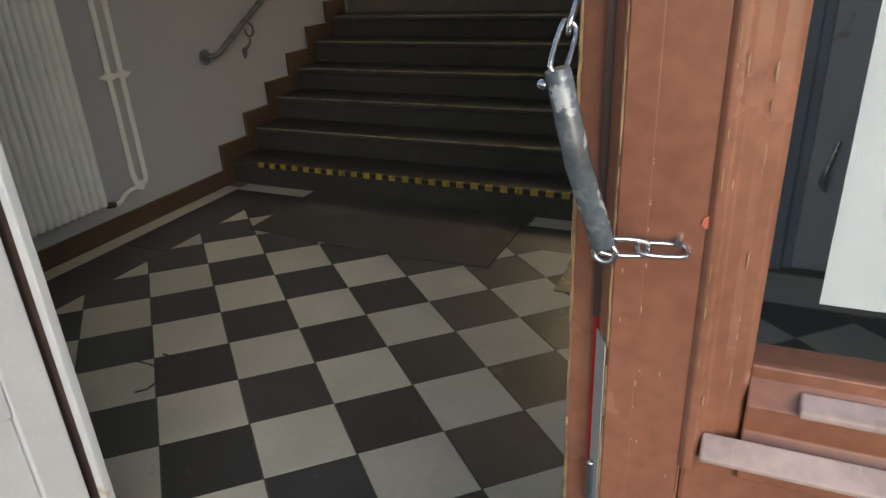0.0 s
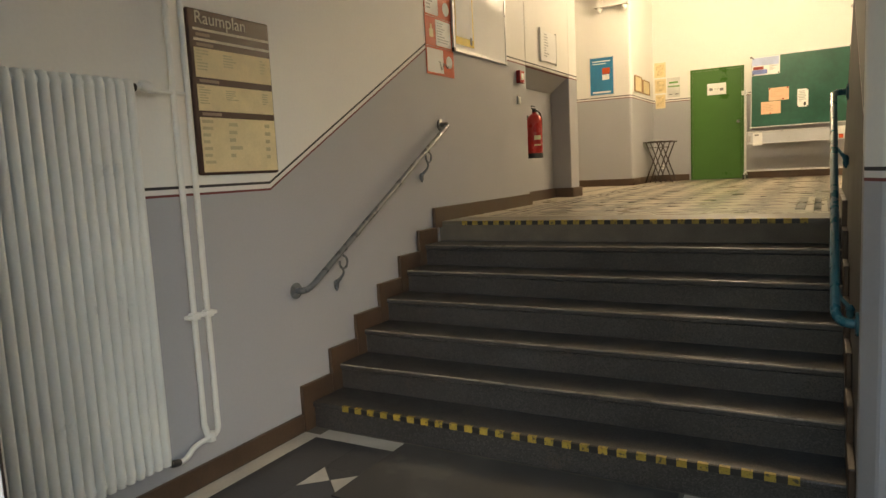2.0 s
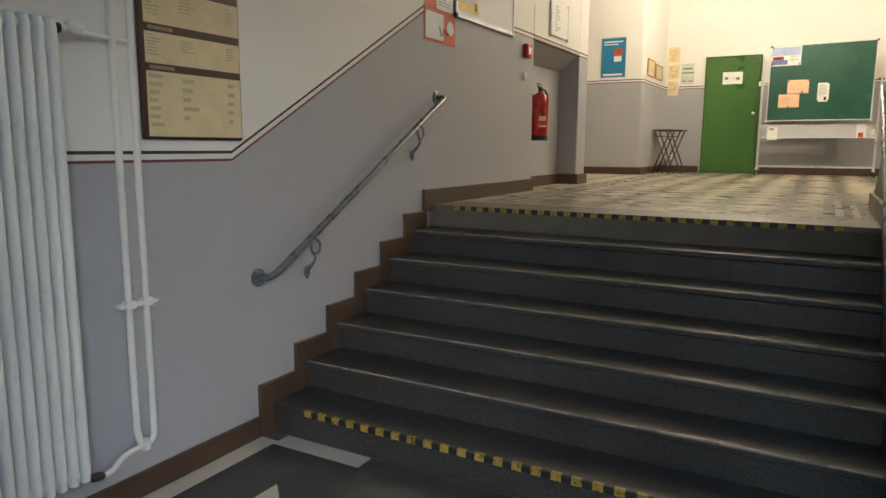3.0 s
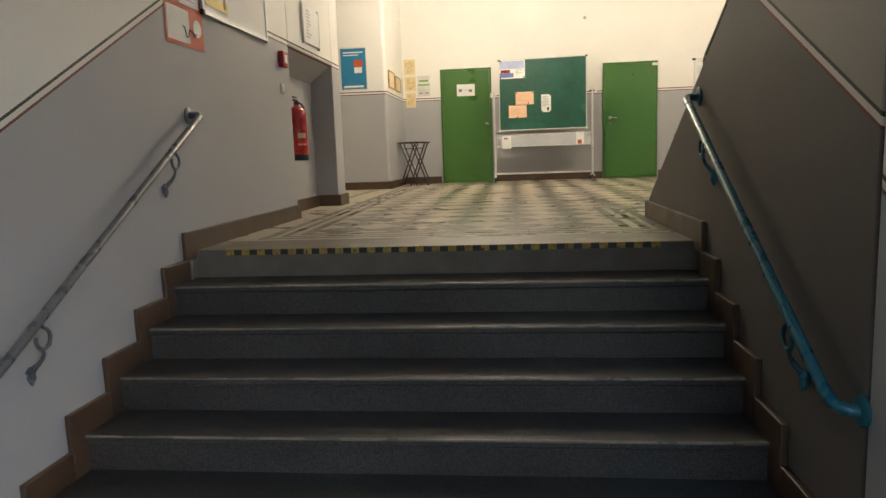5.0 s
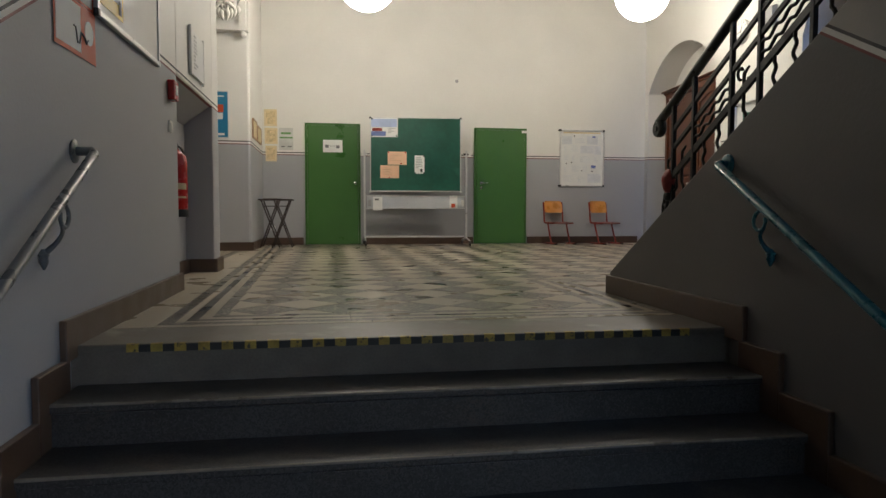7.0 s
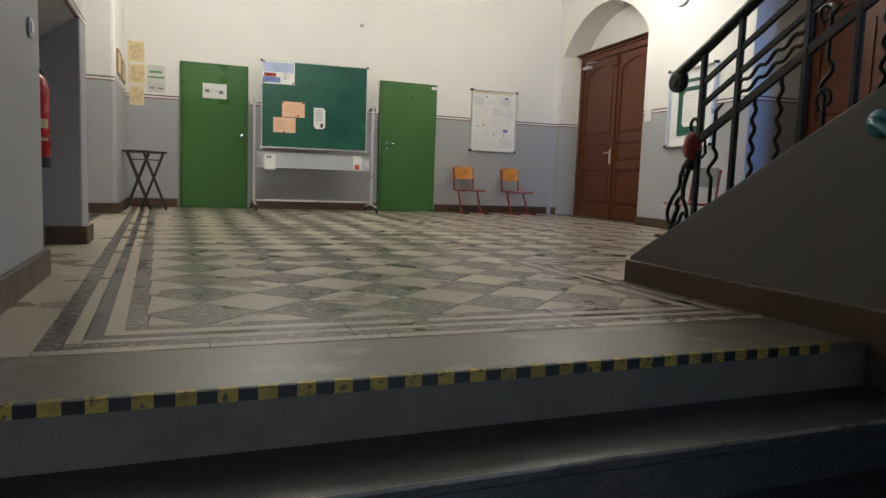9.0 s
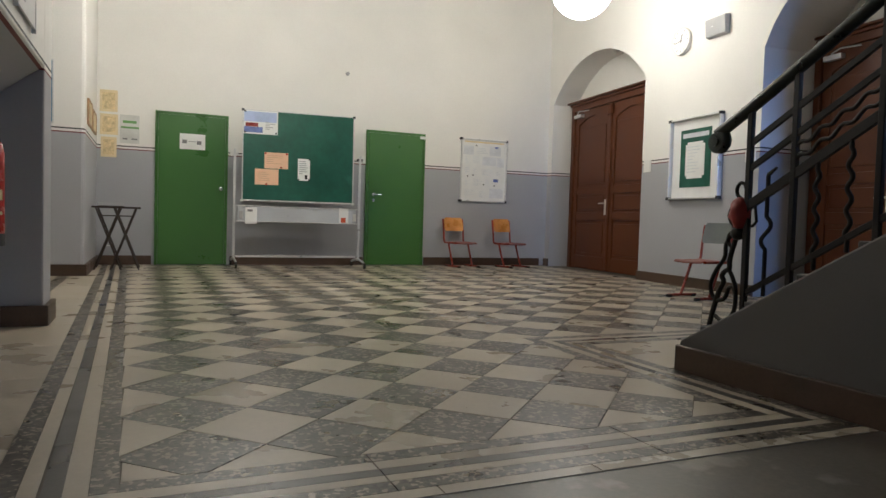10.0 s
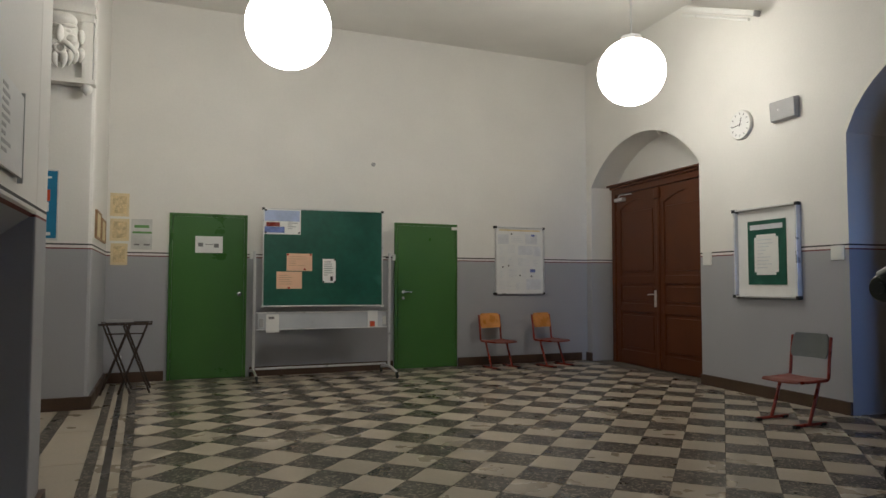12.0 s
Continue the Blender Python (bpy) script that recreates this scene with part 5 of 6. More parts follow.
# ---------- chairs ----------
def chair(label, backmat, seatmat, m):
    """School chair with sled feet; it faces local -y."""
    c = thing("school_chair", label, "chair", (0, 0, 0), group="school chairs")
    hs, w = 0.40, 0.40
    bm = bmesh.new()
    n = 8
    rows = []
    for j in range(n + 1):
        v = j / n
        y = -0.19 + 0.36 * v
        z = hs - 0.012 * math.sin(math.pi * v) - (0.02 * (1 - v / 0.15) ** 2 if v < 0.15 else 0)
        rows.append([(x * (1 - 0.08 * (1 - v)), y, z - 0.008 * (1 - (x / (w / 2)) ** 2)) for x in [w * (i / 6 - 0.5) for i in range(7)]])
    top = [[bm.verts.new(p) for p in r] for r in rows]
    bot = [[bm.verts.new((p[0], p[1], p[2] - 0.011)) for p in r] for r in rows]
    for j in range(n):
        for i in range(6):
            bm.faces.new((top[j][i], top[j][i + 1], top[j + 1][i + 1], top[j + 1][i]))
            bm.faces.new((bot[j][i], bot[j + 1][i], bot[j + 1][i + 1], bot[j][i + 1]))
    for j in range(n):
        bm.faces.new((top[j][0], top[j + 1][0], bot[j + 1][0], bot[j][0]))
        bm.faces.new((top[j][6], bot[j][6], bot[j + 1][6], top[j + 1][6]))
    for i in range(6):
        bm.faces.new((top[0][i], bot[0][i], bot[0][i + 1], top[0][i + 1]))
        bm.faces.new((top[n][i], top[n][i + 1], bot[n][i + 1], bot[n][i]))
    part("seat", bm, seatmat, c, smooth=True)
    bm = bmesh.new()
    fr_, bk = [], []
    for j in range(7):
        v = j / 6
        z = 0.565 + 0.215 * v
        k = w * (0.455 - 0.03 * v ** 3)
        if j in (0, 6):
            k *= 0.90
        fr_.append([bm.verts.new((2 * k * (i / 8 - 0.5), 0.185 + 0.045 * v + 0.03 * (1 - (i / 4 - 1) ** 2), z)) for i in range(9)])
        bk.append([bm.verts.new(q.co + Vector((0, 0.010, 0))) for q in fr_[-1]])
    for j in range(6):
        for i in range(8):
            bm.faces.new((fr_[j][i], fr_[j][i + 1], fr_[j + 1][i + 1], fr_[j + 1][i]))
            bm.faces.new((bk[j][i], bk[j + 1][i], bk[j + 1][i + 1], bk[j][i + 1]))
        bm.faces.new((fr_[j][0], fr_[j + 1][0], bk[j + 1][0], bk[j][0]))
        bm.faces.new((fr_[j][8], bk[j][8], bk[j + 1][8], fr_[j + 1][8]))
    for i in range(8):
        bm.faces.new((fr_[0][i], bk[0][i], bk[0][i + 1], fr_[0][i + 1]))
        bm.faces.new((fr_[6][i], fr_[6][i + 1], bk[6][i + 1], bk[6][i]))
    part("backrest", bm, backmat, c, smooth=True)
    for s in (-1, 1):
        x = s * (w / 2 - 0.01)
        bm = bmesh.new()
        tube(bm, [(x, -0.25, 0.018), (x, 0.14, 0.018)], 0.0145, 8)
        part("skid", bm, M_CHAIRRED, c, smooth=True)
        for y in (-0.23, 0.10):
            part("foot_cap", boxes((x - 0.016, x + 0.016, y - 0.03, y + 0.03, 0.0, 0.026)), M_RUBBER, c, "black foot cap", bevel=0.004)
        bm = bmesh.new()
        tube(bm, [(x, -0.07, 0.02), (x, 0.0, 0.19), (x, 0.055, 0.345)] + bez((x, 0.06, 0.374), (x, 0.055, 0.382), (x, 0.03, 0.382), 3), 0.015, 8)
        part("leg", bm, M_CHAIRRED, c, smooth=True)
        bm = bmesh.new()
        tube(bm, [(x, -0.16, 0.378), (x, 0.12, 0.378)] + bez((x, 0.15, 0.378), (x, 0.19, 0.378), (x, 0.195, 0.43), 4) + [(x, 0.21, 0.58), (x, 0.238, 0.755)], 0.0135, 8)
        part("upright", bm, M_CHAIRRED, c, smooth=True)
    c.matrix_basis = m
    return c


chair("low school chair with orange plywood back and red frame", M_PLY, M_REDSEAT, pose(5.14, 8.60, HALL, 0, 0, 11))
chair("low school chair with orange plywood back, turned outward", M_PLY, M_REDSEAT, pose(5.98, 8.50, HALL, 0, 0, 16))
chair("low school chair with grey back and red frame", M_GREYSEAT, M_REDSEAT, pose(5.80, 4.16, HALL, 0, 0, -88))

# ---------- right wall things ----------
GB = RW @ Matrix.Translation((0.0, 1.0, 2.262)) @ Matrix.Rotation(radians(-90), 4, "Z")
gb = glazed_board(GB, 0.90, 0.99, "display_case", "aluminium wall showcase with a green framed sheet", M_PAPER, 0.06)
part("green_backing", boxes((-0.27, 0.27, -0.02, -0.013, 0.145, 0.845), m=GB), M_BOARD, gb)
part("sheet", boxes((-0.17, 0.17, -0.024, -0.021, 0.25, 0.69), m=GB), M_PAPER, gb)
part("heading_strip", boxes((-0.23, 0.23, -0.024, -0.021, 0.745, 0.80), m=GB), M_PALE, gb)
bars(lines_in(-0.13, 0.12, 0.30, 0.64, 9, 6, 0.35), lambda a, z, d: GB @ Vector((a, -0.024 - d, z)), gb, "print_line", M_PALE)
for a, z in ((-0.16, 0.26), (0.16, 0.26), (-0.16, 0.68), (0.16, 0.68)):
    part("corner_tab", boxes((a - 0.02, a + 0.02, -0.027, -0.024, z - 0.02, z + 0.02), m=GB), M_BOARD, gb)

ck = thing("wall_clock", "round white wall clock with two black pointers", "clock", RW @ Vector((0, 1.34, 4.225)))
CK = RW @ Matrix.Translation((0, 1.34, 4.225)) @ Matrix.Rotation(radians(-90), 4, "Y")
bm = bmesh.new()
lathe(bm, [(0.155, 0.0), (0.168, 0.004), (0.170, 0.03), (0.160, 0.042), (0.150, 0.036)], CK, 40)
part("case", bm, M_WHITE, ck, smooth=True)
bm = bmesh.new()
lathe(bm, [(0.152, 0.030), (0.152, 0.0365)], CK, 40)
part("dial", bm, M_PAPER, ck)
bm = bmesh.new()
for i in range(12):
    B(bm, -0.004, 0.004, 0.112, 0.140, 0.0364, 0.0378, CK @ Matrix.Rotation(radians(30 * i), 4, "Z"))
part("hour_marks", bm, M_INK, ck)["kind"] = "stuff"
for ang, L_, w_, nm in ((20, 0.085, 0.010, "hour_pointer"), (264, 0.125, 0.007, "minute_pointer")):
    bm = bmesh.new()
    B(bm, -w_ / 2, w_ / 2, -0.02, L_, 0.039, 0.041, CK @ Matrix.Rotation(radians(-90 - ang), 4, "Z"))
    part(nm, bm, M_BLACK, ck)
spk = thing("loudspeaker", "grey wall loudspeaker box", "loudspeaker", RW @ Vector((0, 0.71, 4.125)))
bm = bmesh.new()
prism(bm, [(0, 4.125), (-0.065, 4.14), (-0.08, 4.34), (0, 4.355)], "y", 0.53, 0.86, RW)
part("case", bm, M_GREYPL, spk, bevel=0.01)
bm = bmesh.new()
lathe(bm, [(0.008, 0), (0.008, 0.004)], RW @ Matrix.Translation((-0.0735, 0.74, 4.245)) @ Matrix.Rotation(radians(-90), 4, "Y"), 8)
part("badge", bm, M_PAPER, spk)
for u0, u1, z0, z1 in ((1.88, 2.04, 2.64, 2.80), (0.045, 0.195, 2.645, 2.785)):
    s_ = thing("light_switch", "white double wall switch", "switch", RW @ Vector((0, (u0 + u1) / 2, z0)), group="hall switches")
    part("plate", boxes((-0.012, -0.001, u0, u1, z0, z1), m=RW), M_WHITE, s_, bevel=0.004)
    part("rocker", boxes((-0.017, -0.012, u0 + 0.02, u1 - 0.02, z0 + 0.02, z1 - 0.02), m=RW), M_WHITE, s_, bevel=0.003)


# varnished double doors in the niches
M_NICKEL = mat("dull nickel", (0.66, 0.63, 0.56), 0.35, metal=0.35, var=0.1, scale=20)


def hall_door(name, y0, y1, off, top, label):
    d = thing(name, label, "door", RW @ Vector((off, (y0 + y1) / 2, HALL)), kind="structure")
    mid = (y0 + y1) / 2
    part("door_frame", boxes((off - 0.03, off + 0.14, y0, y0 + 0.09, HALL, top - 0.06), (off - 0.03, off + 0.14, y1 - 0.09, y1, HALL, top - 0.06), (off - 0.03, off + 0.14, y0 + 0.09, y1 - 0.09, top - 0.16, top - 0.06), m=RW), M_WOOD, d, bevel=0.01)
    part("cornice", boxes((off - 0.10, off + 0.14, y0 - 0.05, y1 + 0.05, top - 0.03, top), (off - 0.06, off + 0.14, y0 - 0.02, y1 + 0.02, top - 0.07, top - 0.03), m=RW), M_WOOD, d, bevel=0.012)
    part("backing", boxes((off + 0.14, off + 0.149, y0, y1, HALL, top), m=RW), M_WOOD, d)
    for s, a, b in ((-1, y0 + 0.09, mid - 0.004), (1, mid + 0.004, y1 - 0.09)):
        L_ = part("leaf", boxes((off + 0.02, off + 0.06, a, b, HALL + 0.01, top - 0.16), m=RW), M_WOOD, d, bevel=0.004)
        st = 0.11
        part("stile", boxes((off, off + 0.019, a, a + st, HALL + 0.01, top - 0.16), m=RW), M_WOOD, L_, bevel=0.006)
        part("stile", boxes((off, off + 0.019, b - st, b, HALL + 0.01, top - 0.16), m=RW), M_WOOD, L_, bevel=0.006)
        zt = top - 0.16
        for z0, z1 in ((HALL + 0.01, HALL + 0.22), (HALL + 0.80, HALL + 0.93), (HALL + 1.22, HALL + 1.34)):
            part("rail", boxes((off + 0.001, off + 0.019, a + st, b - st, z0, z1), m=RW), M_WOOD, L_, bevel=0.006)
        bm = bmesh.new()
        ya, yb = a + st, b - st
        arc = [(ya + (yb - ya) * i / 8, zt - 0.24 + 0.12 * math.sin(math.pi * i / 8)) for i in range(9)]
        for p, q in zip(arc, arc[1:]):
            prism(bm, [p, q, (q[0], zt), (p[0], zt)], "x", off + 0.001, off + 0.019, RW)
        part("rail", bm, M_WOOD, L_)
        for z0, z1 in ((HALL + 0.27, HALL + 0.75), (HALL + 0.97, HALL + 1.18), (HALL + 1.40, zt - 0.30)):
            part("panel", boxes((off + 0.006, off + 0.02, ya + 0.04, yb - 0.04, z0, z1), m=RW), M_WOOD, L_, bevel=0.012)
    bm = bmesh.new()
    prism(bm, [(mid - 0.035, HALL + 0.01), (mid + 0.035, HALL + 0.01), (mid + 0.035, top - 0.16), (mid - 0.035, top - 0.16)], "x", off - 0.025, off - 0.001, RW)
    part("astragal", bm, M_WOOD, d, bevel=0.012)
    part("capital", boxes((off - 0.05, off, mid - 0.06, mid + 0.06, top - 0.34, top - 0.20), m=RW), M_WOOD, d, bevel=0.015)
    bm = bmesh.new()
    tube(bm, [RW @ Vector(p) for p in ((off - 0.005, mid + 0.09, 2.26), (off - 0.05, mid + 0.09, 2.26), (off - 0.055, mid + 0.11, 2.26), (off - 0.055, mid + 0.20, 2.255))], 0.010, 8)
    B(bm, off - 0.008, off - 0.001, mid + 0.065, mid + 0.115, 2.08, 2.32, RW)
    part("door_handle", bm, M_NICKEL, d, "steel lever on a long plate", smooth=True)
    part("door_closer", boxes((off - 0.07, off, y1 - 0.36, y1 - 0.14, top - 0.28, top - 0.225), m=RW), M_ALU, d, "aluminium door closer", bevel=0.006)
    bm = bmesh.new()
    tube(bm, [RW @ Vector(p) for p in ((off - 0.06, y1 - 0.24, top - 0.215), (off - 0.13, y1 - 0.40, top - 0.20), (off - 0.03, y1 - 0.56, top - 0.19))], 0.009, 8)
    part("closer_arm", bm, M_ALU, d)
    return d


hall_door("door_3", 2.14, 4.50, 0.28, 3.965, "tall dark varnished double door in an arched niche, closed")
hall_door("door_4", -2.04, -0.02, 0.70, 4.0, "tall dark varnished double door behind the stairs, closed")
dt = thing("ceiling_sensor", "small white sensor under the niche arch", "sensor", RW @ Vector((0.12, 3.1, 4.5)))
bm = bmesh.new()
lathe(bm, [(0.05, 0.0), (0.05, -0.02), (0.03, -0.05), (0.01, -0.06)], RW @ Matrix.Translation((0.14, 3.05, arch_z(3.05, 2.09, 4.69, 3.95, 0.62))), 16)
part("dome", bm, M_WHITE, dt, smooth=True)

# ---------- upper flight and balustrade ----------
up = thing("upper_staircase", "dark stone upper stairs rising back over the lobby", "stairs", (4.4, 0.0, HALL), kind="structure")
for k in range(1, 13):
    y = 1.755 - 0.30 * (k - 1)
    z = HALL + 0.17 * k
    zb = z - 0.21 if k > 1 else HALL - 0.01
    bm = bmesh.new()
    prism(bm, [(y - 0.34, zb), (y - 0.035, zb), (y - 0.035, z - 0.06), (y - 0.02, z - 0.05), (y, z - 0.045), (y, z), (y - 0.34, z)], "x", 3.45, 5.3)
    part("step", bm, M_STEP, up, bevel=0.008)
bl = thing("balustrade", "black wrought iron balustrade with a dark green handrail", "balustrade", (3.58, 0.5, HALL))
BX = 3.58


def rail_z(y, z0):
    return z0 + SLOPE * (1.62 - y)


YE = -2.2
bm = bmesh.new()
vol = [(BX, 1.80 + 0.05 * math.cos(a), 2.40 + 0.05 * math.sin(a)) for a in [radians(260 - 30 * i) for i in range(8)]]
tube(bm, vol[:-1] + [(BX, 1.74, 2.485), (BX, 1.60, rail_z(1.60, 2.545)), (BX, YE, rail_z(YE, 2.545))], [0.02, 0.026, 0.03, 0.032, 0.034, 0.034, 0.034, 0.034, 0.034, 0.034], 10)
part("handrail", bm, M_RAILG, bl, "dark green painted handrail with a volute", smooth=True)
bm = bmesh.new()
lathe(bm, [(0.055, -0.03), (0.065, -0.015), (0.065, 0.015), (0.055, 0.03)], Matrix.Translation((BX, 1.80, 2.40)) @ Matrix.Rotation(radians(90), 4, "Y"), 18)
lathe(bm, [(0.025, -0.04), (0.025, 0.04)], Matrix.Translation((BX, 1.80, 2.40)) @ Matrix.Rotation(radians(90), 4, "Y"), 12)
part("volute", bm, M_RAILG, bl, smooth=True)
for z0, w_, h_ in ((2.345, 0.010, 0.018), (2.21, 0.010, 0.018), (2.008, 0.012, 0.028), (1.53, 0.010, 0.017)):
    bm = bmesh.new()
    ys = 1.585
    prism(bm, [(ys, rail_z(ys, z0) - h_), (ys, rail_z(ys, z0) + h_), (YE, rail_z(YE, z0) + h_), (YE, rail_z(YE, z0) - h_)], "x", BX - w_, BX + w_)
    part("bar", bm, M_IRON, bl, bevel=0.002)
POSTS = [1.578, 1.298]
while POSTS[-1] > YE:
    POSTS.append(POSTS[-1] - (0.44 if len(POSTS) % 2 == 0 else 0.28))
for i, y in enumerate(POSTS[:-1]):
    zf = HALL + 0.17 * (int((1.755 - y) / 0.30) + 1)
    part("post", boxes((BX - 0.015, BX + 0.015, y - 0.015, y + 0.015, zf, rail_z(y, 2.52))), M_IRON, bl, bevel=0.003)
    bm = bmesh.new()
    lathe(bm, [(0.034, 0), (0.034, 0.02), (0.022, 0.035), (0.028, 0.05), (0.016, 0.07)], Matrix.Translation((BX, y, zf)), 12)
    part("post_foot", bm, M_IRON, bl, smooth=True)
    n = 36
    if i % 2 == 0:
        # narrow bay: one baluster with a single wave and a hooked tip above the thick bar
        ym = y - 0.126
        zb, zt = rail_z(ym, 1.50) - 0.04, rail_z(ym, 2.008) + 0.085
        sway = [0.030 * math.sin(2 * math.pi * (j - 14) / 10) if 14 <= j <= 24 else 0 for j in range(n + 1)]
        bm = bmesh.new()
        tube(bm, [(BX, ym + sway[j], zb + (zt - zb) * j / n) for j in range(n + 1)] + [(BX, ym - 0.004, zt + 0.012), (BX, ym - 0.05, zt + 0.045)], [0.0115] * (n + 1) + [0.012, 0.007], 7)
        part("baluster", bm, M_IRON, bl, smooth=True)
        if i:
            # leaves and a curl in the farther narrow bays
            for dy, dz, a0, a1, r_ in ((0.035, 0.02, -90, 150, 0.035), (-0.04, -0.06, 90, 330, 0.03), (0.0, -0.40, -60, 240, 0.05)):
                bm = bmesh.new()
                tube(bm, [(BX, ym + dy + r_ * (1 - 0.4 * j / 14) * math.cos(radians(a0 + (a1 - a0) * j / 14)), zt + dz + r_ * 1.2 * (1 - 0.4 * j / 14) * math.sin(radians(a0 + (a1 - a0) * j / 14))) for j in range(15)], 0.010, 8)
                part("scroll", bm, M_IRON, bl, smooth=True)
    else:
        # wide bay: two waving balusters and two waving bars
        for ym in (y - 0.132, y - 0.300):
            zb, zt = rail_z(ym, 1.50) - 0.04, rail_z(ym, 2.008)
            bm = bmesh.new()
            tube(bm, [(BX, ym + (0.013 * math.sin(2 * math.pi * 4 * (j - 4) / 28) if 4 < j < 32 else 0), zb + (zt - zb) * j / n) for j in range(n + 1)], 0.0115, 7)
            part("baluster", bm, M_IRON, bl, smooth=True)
        for zz in (2.078, 2.142):
            bm = bmesh.new()
            tube(bm, [(BX, y - 0.44 * j / n, rail_z(y - 0.44 * j / n, zz) + 0.012 * math.sin(2 * math.pi * 4 * j / n)) for j in range(n + 1)], 0.0105, 8)
            part("wavy_bar", bm, M_IRON, bl, smooth=True)
# newel ornament: raking leg with scrolls, red boss, hook


def flowing(ends, n=7):
    """Smooth bar through a few (y, z) bends in the balustrade's plane."""
    p = [Vector((BX, y_, z_)) for y_, z_ in ends]
    p = [2 * p[0] - p[1]] + p + [2 * p[-1] - p[-2]]
    out = []
    for a, b, c, d in zip(p, p[1:], p[2:], p[3:]):
        for k in range(n):
            u = k / n
            out.append(0.5 * (2 * b + (c - a) * u + (2 * a - 5 * b + 4 * c - d) * u * u + (3 * b - a - 3 * c + d) * u ** 3))
    return out + [p[-2]]


bm = bmesh.new()
tube(bm, flowing([(1.825, HALL - 0.01), (1.827, 1.275), (1.795, 1.42), (1.755, 1.54), (1.722, 1.605), (1.736, 1.640), (1.714, 1.668), (1.685, 1.685), (1.684, 1.74), (1.65, 1.85), (1.635, 1.90)]), 0.0145, 8)
part("raking_leg", bm, M_IRON, bl, smooth=True)
for ends in ([(1.665, 1.90), (1.715, 1.82), (1.722, 1.745), (1.785, 1.66), (1.817, 1.58), (1.797, 1.518), (1.754, 1.498), (1.708, 1.517), (1.686, 1.570), (1.655, 1.580), (1.636, 1.552)],
             [(1.776, 1.408), (1.730, 1.386), (1.678, 1.398), (1.640, 1.450), (1.632, 1.515), (1.637, 1.585), (1.662, 1.640), (1.690, 1.682)],
             [(1.66, 1.80), (1.70, 1.83), (1.69, 1.88), (1.65, 1.89)],
             [(1.63, 2.02), (1.675, 2.03), (1.70, 1.985), (1.68, 1.94), (1.64, 1.93)]):
    bm = bmesh.new()
    tube(bm, flowing(ends), 0.0125, 7)
    part("scroll", bm, M_IRON, bl, smooth=True)
bm = bmesh.new()
bmesh.ops.create_icosphere(bm, subdivisions=3, radius=1.0, matrix=Matrix.Translation((BX - 0.01, 1.62, 1.995)) @ Matrix.Diagonal((0.05, 0.058, 0.085, 1)))
for v in bm.verts:
    v.co += (v.co - Vector((BX, 1.62, 1.995))) * 0.25 * noise.noise(v.co * 30)
part("boss", bm, mat("dark red iron paint", (0.20, 0.018, 0.015), 0.4), bl, "dark red painted boss", smooth=True)
bm = bmesh.new()
bmesh.ops.create_icosphere(bm, subdivisions=3, radius=0.04, matrix=Matrix.Translation((BX, 1.635, 1.885)))
part("knob", bm, M_IRON, bl, smooth=True)
bm = bmesh.new()
tube(bm, [(BX, 1.625 + 0.032 * math.cos(radians(a)), 2.12 + 0.042 * math.sin(radians(a))) for a in [-90 + 26 * j for j in range(11)]], 0.0105, 7)
part("ring_tip", bm, M_IRON, bl, smooth=True)
bm = bmesh.new()
tube(bm, [(BX, 1.60, 2.03), (BX, 1.53, 2.045), (BX, 1.515, 1.95), (BX, 1.54, 1.925), (BX, 1.575, 1.93)], 0.009, 7)
part("latch_hook", bm, M_IRON, bl, smooth=True)

# white strip light on the right wall, high up
tk = thing("strip_light", "white unlit strip light on angled wall brackets", "lamp fitting", RW @ Vector((-0.12, 1.6, 5.7)))
SA, SB = Vector((-0.15, 2.12, 5.86)), Vector((-0.15, 0.94, 5.35))
sd = (SB - SA).normalized()
sq = Vector((0, sd.z, -sd.y))
bm = bmesh.new()
prism(bm, [tuple((SA + sq * a)[1:]) if e == 0 else tuple((SB + sq * a)[1:]) for e, a in ((0, -0.03), (1, -0.03), (1, 0.03), (0, 0.03))], "x", -0.18, -0.10, RW)
case = part("case", bm, M_WHITE, tk, bevel=0.006)
bm = bmesh.new()
tube(bm, [RW @ (SA - sq * 0.07 + Vector((-0.02, 0, 0))), RW @ (SB - sq * 0.07 - sd * 0.05 + Vector((-0.02, 0, 0)))], 0.018, 10)
part("tube", bm, M_WHITE, tk, smooth=True)
bm = bmesh.new()
prism(bm, [tuple((SB + sq * a + sd * b)[1:]) for a, b in ((-0.032, 0.0), (-0.032, 0.012), (0.032, 0.012), (0.032, 0.0))], "x", -0.182, -0.098, RW)
part("end_cap", bm, M_GREYPL, tk, "grey end cap")
for f in (0.2, 0.75):
    c_ = SA.lerp(SB, f)
    part("bracket", boxes((-0.10, 0.0, c_.y - 0.02, c_.y + 0.02, c_.z - 0.02, c_.z + 0.02), m=RW), M_WHITE, tk)


# ---------- floor pieces ----------
def clip_poly(pts, x0, x1, y0, y1):
    def cut(ps, f, inter):
        out = []
        for i, p in enumerate(ps):
            q = ps[(i + 1) % len(ps)]
            if f(p):
                out.append(p)
            if f(p) != f(q):
                out.append(inter(p, q))
        return out
    for ax_, lim, sgn in ((0, x0, 1), (0, x1, -1), (1, y0, 1), (1, y1, -1)):
        def inside(p):
            return sgn * (p[ax_] - lim) >= 0

        def inter(p, q):
            t = (lim - p[ax_]) / (q[ax_] - p[ax_])
            return (p[0] + (q[0] - p[0]) * t, p[1] + (q[1] - p[1]) * t)
        pts = cut(pts, inside, inter) if pts else pts
    return pts


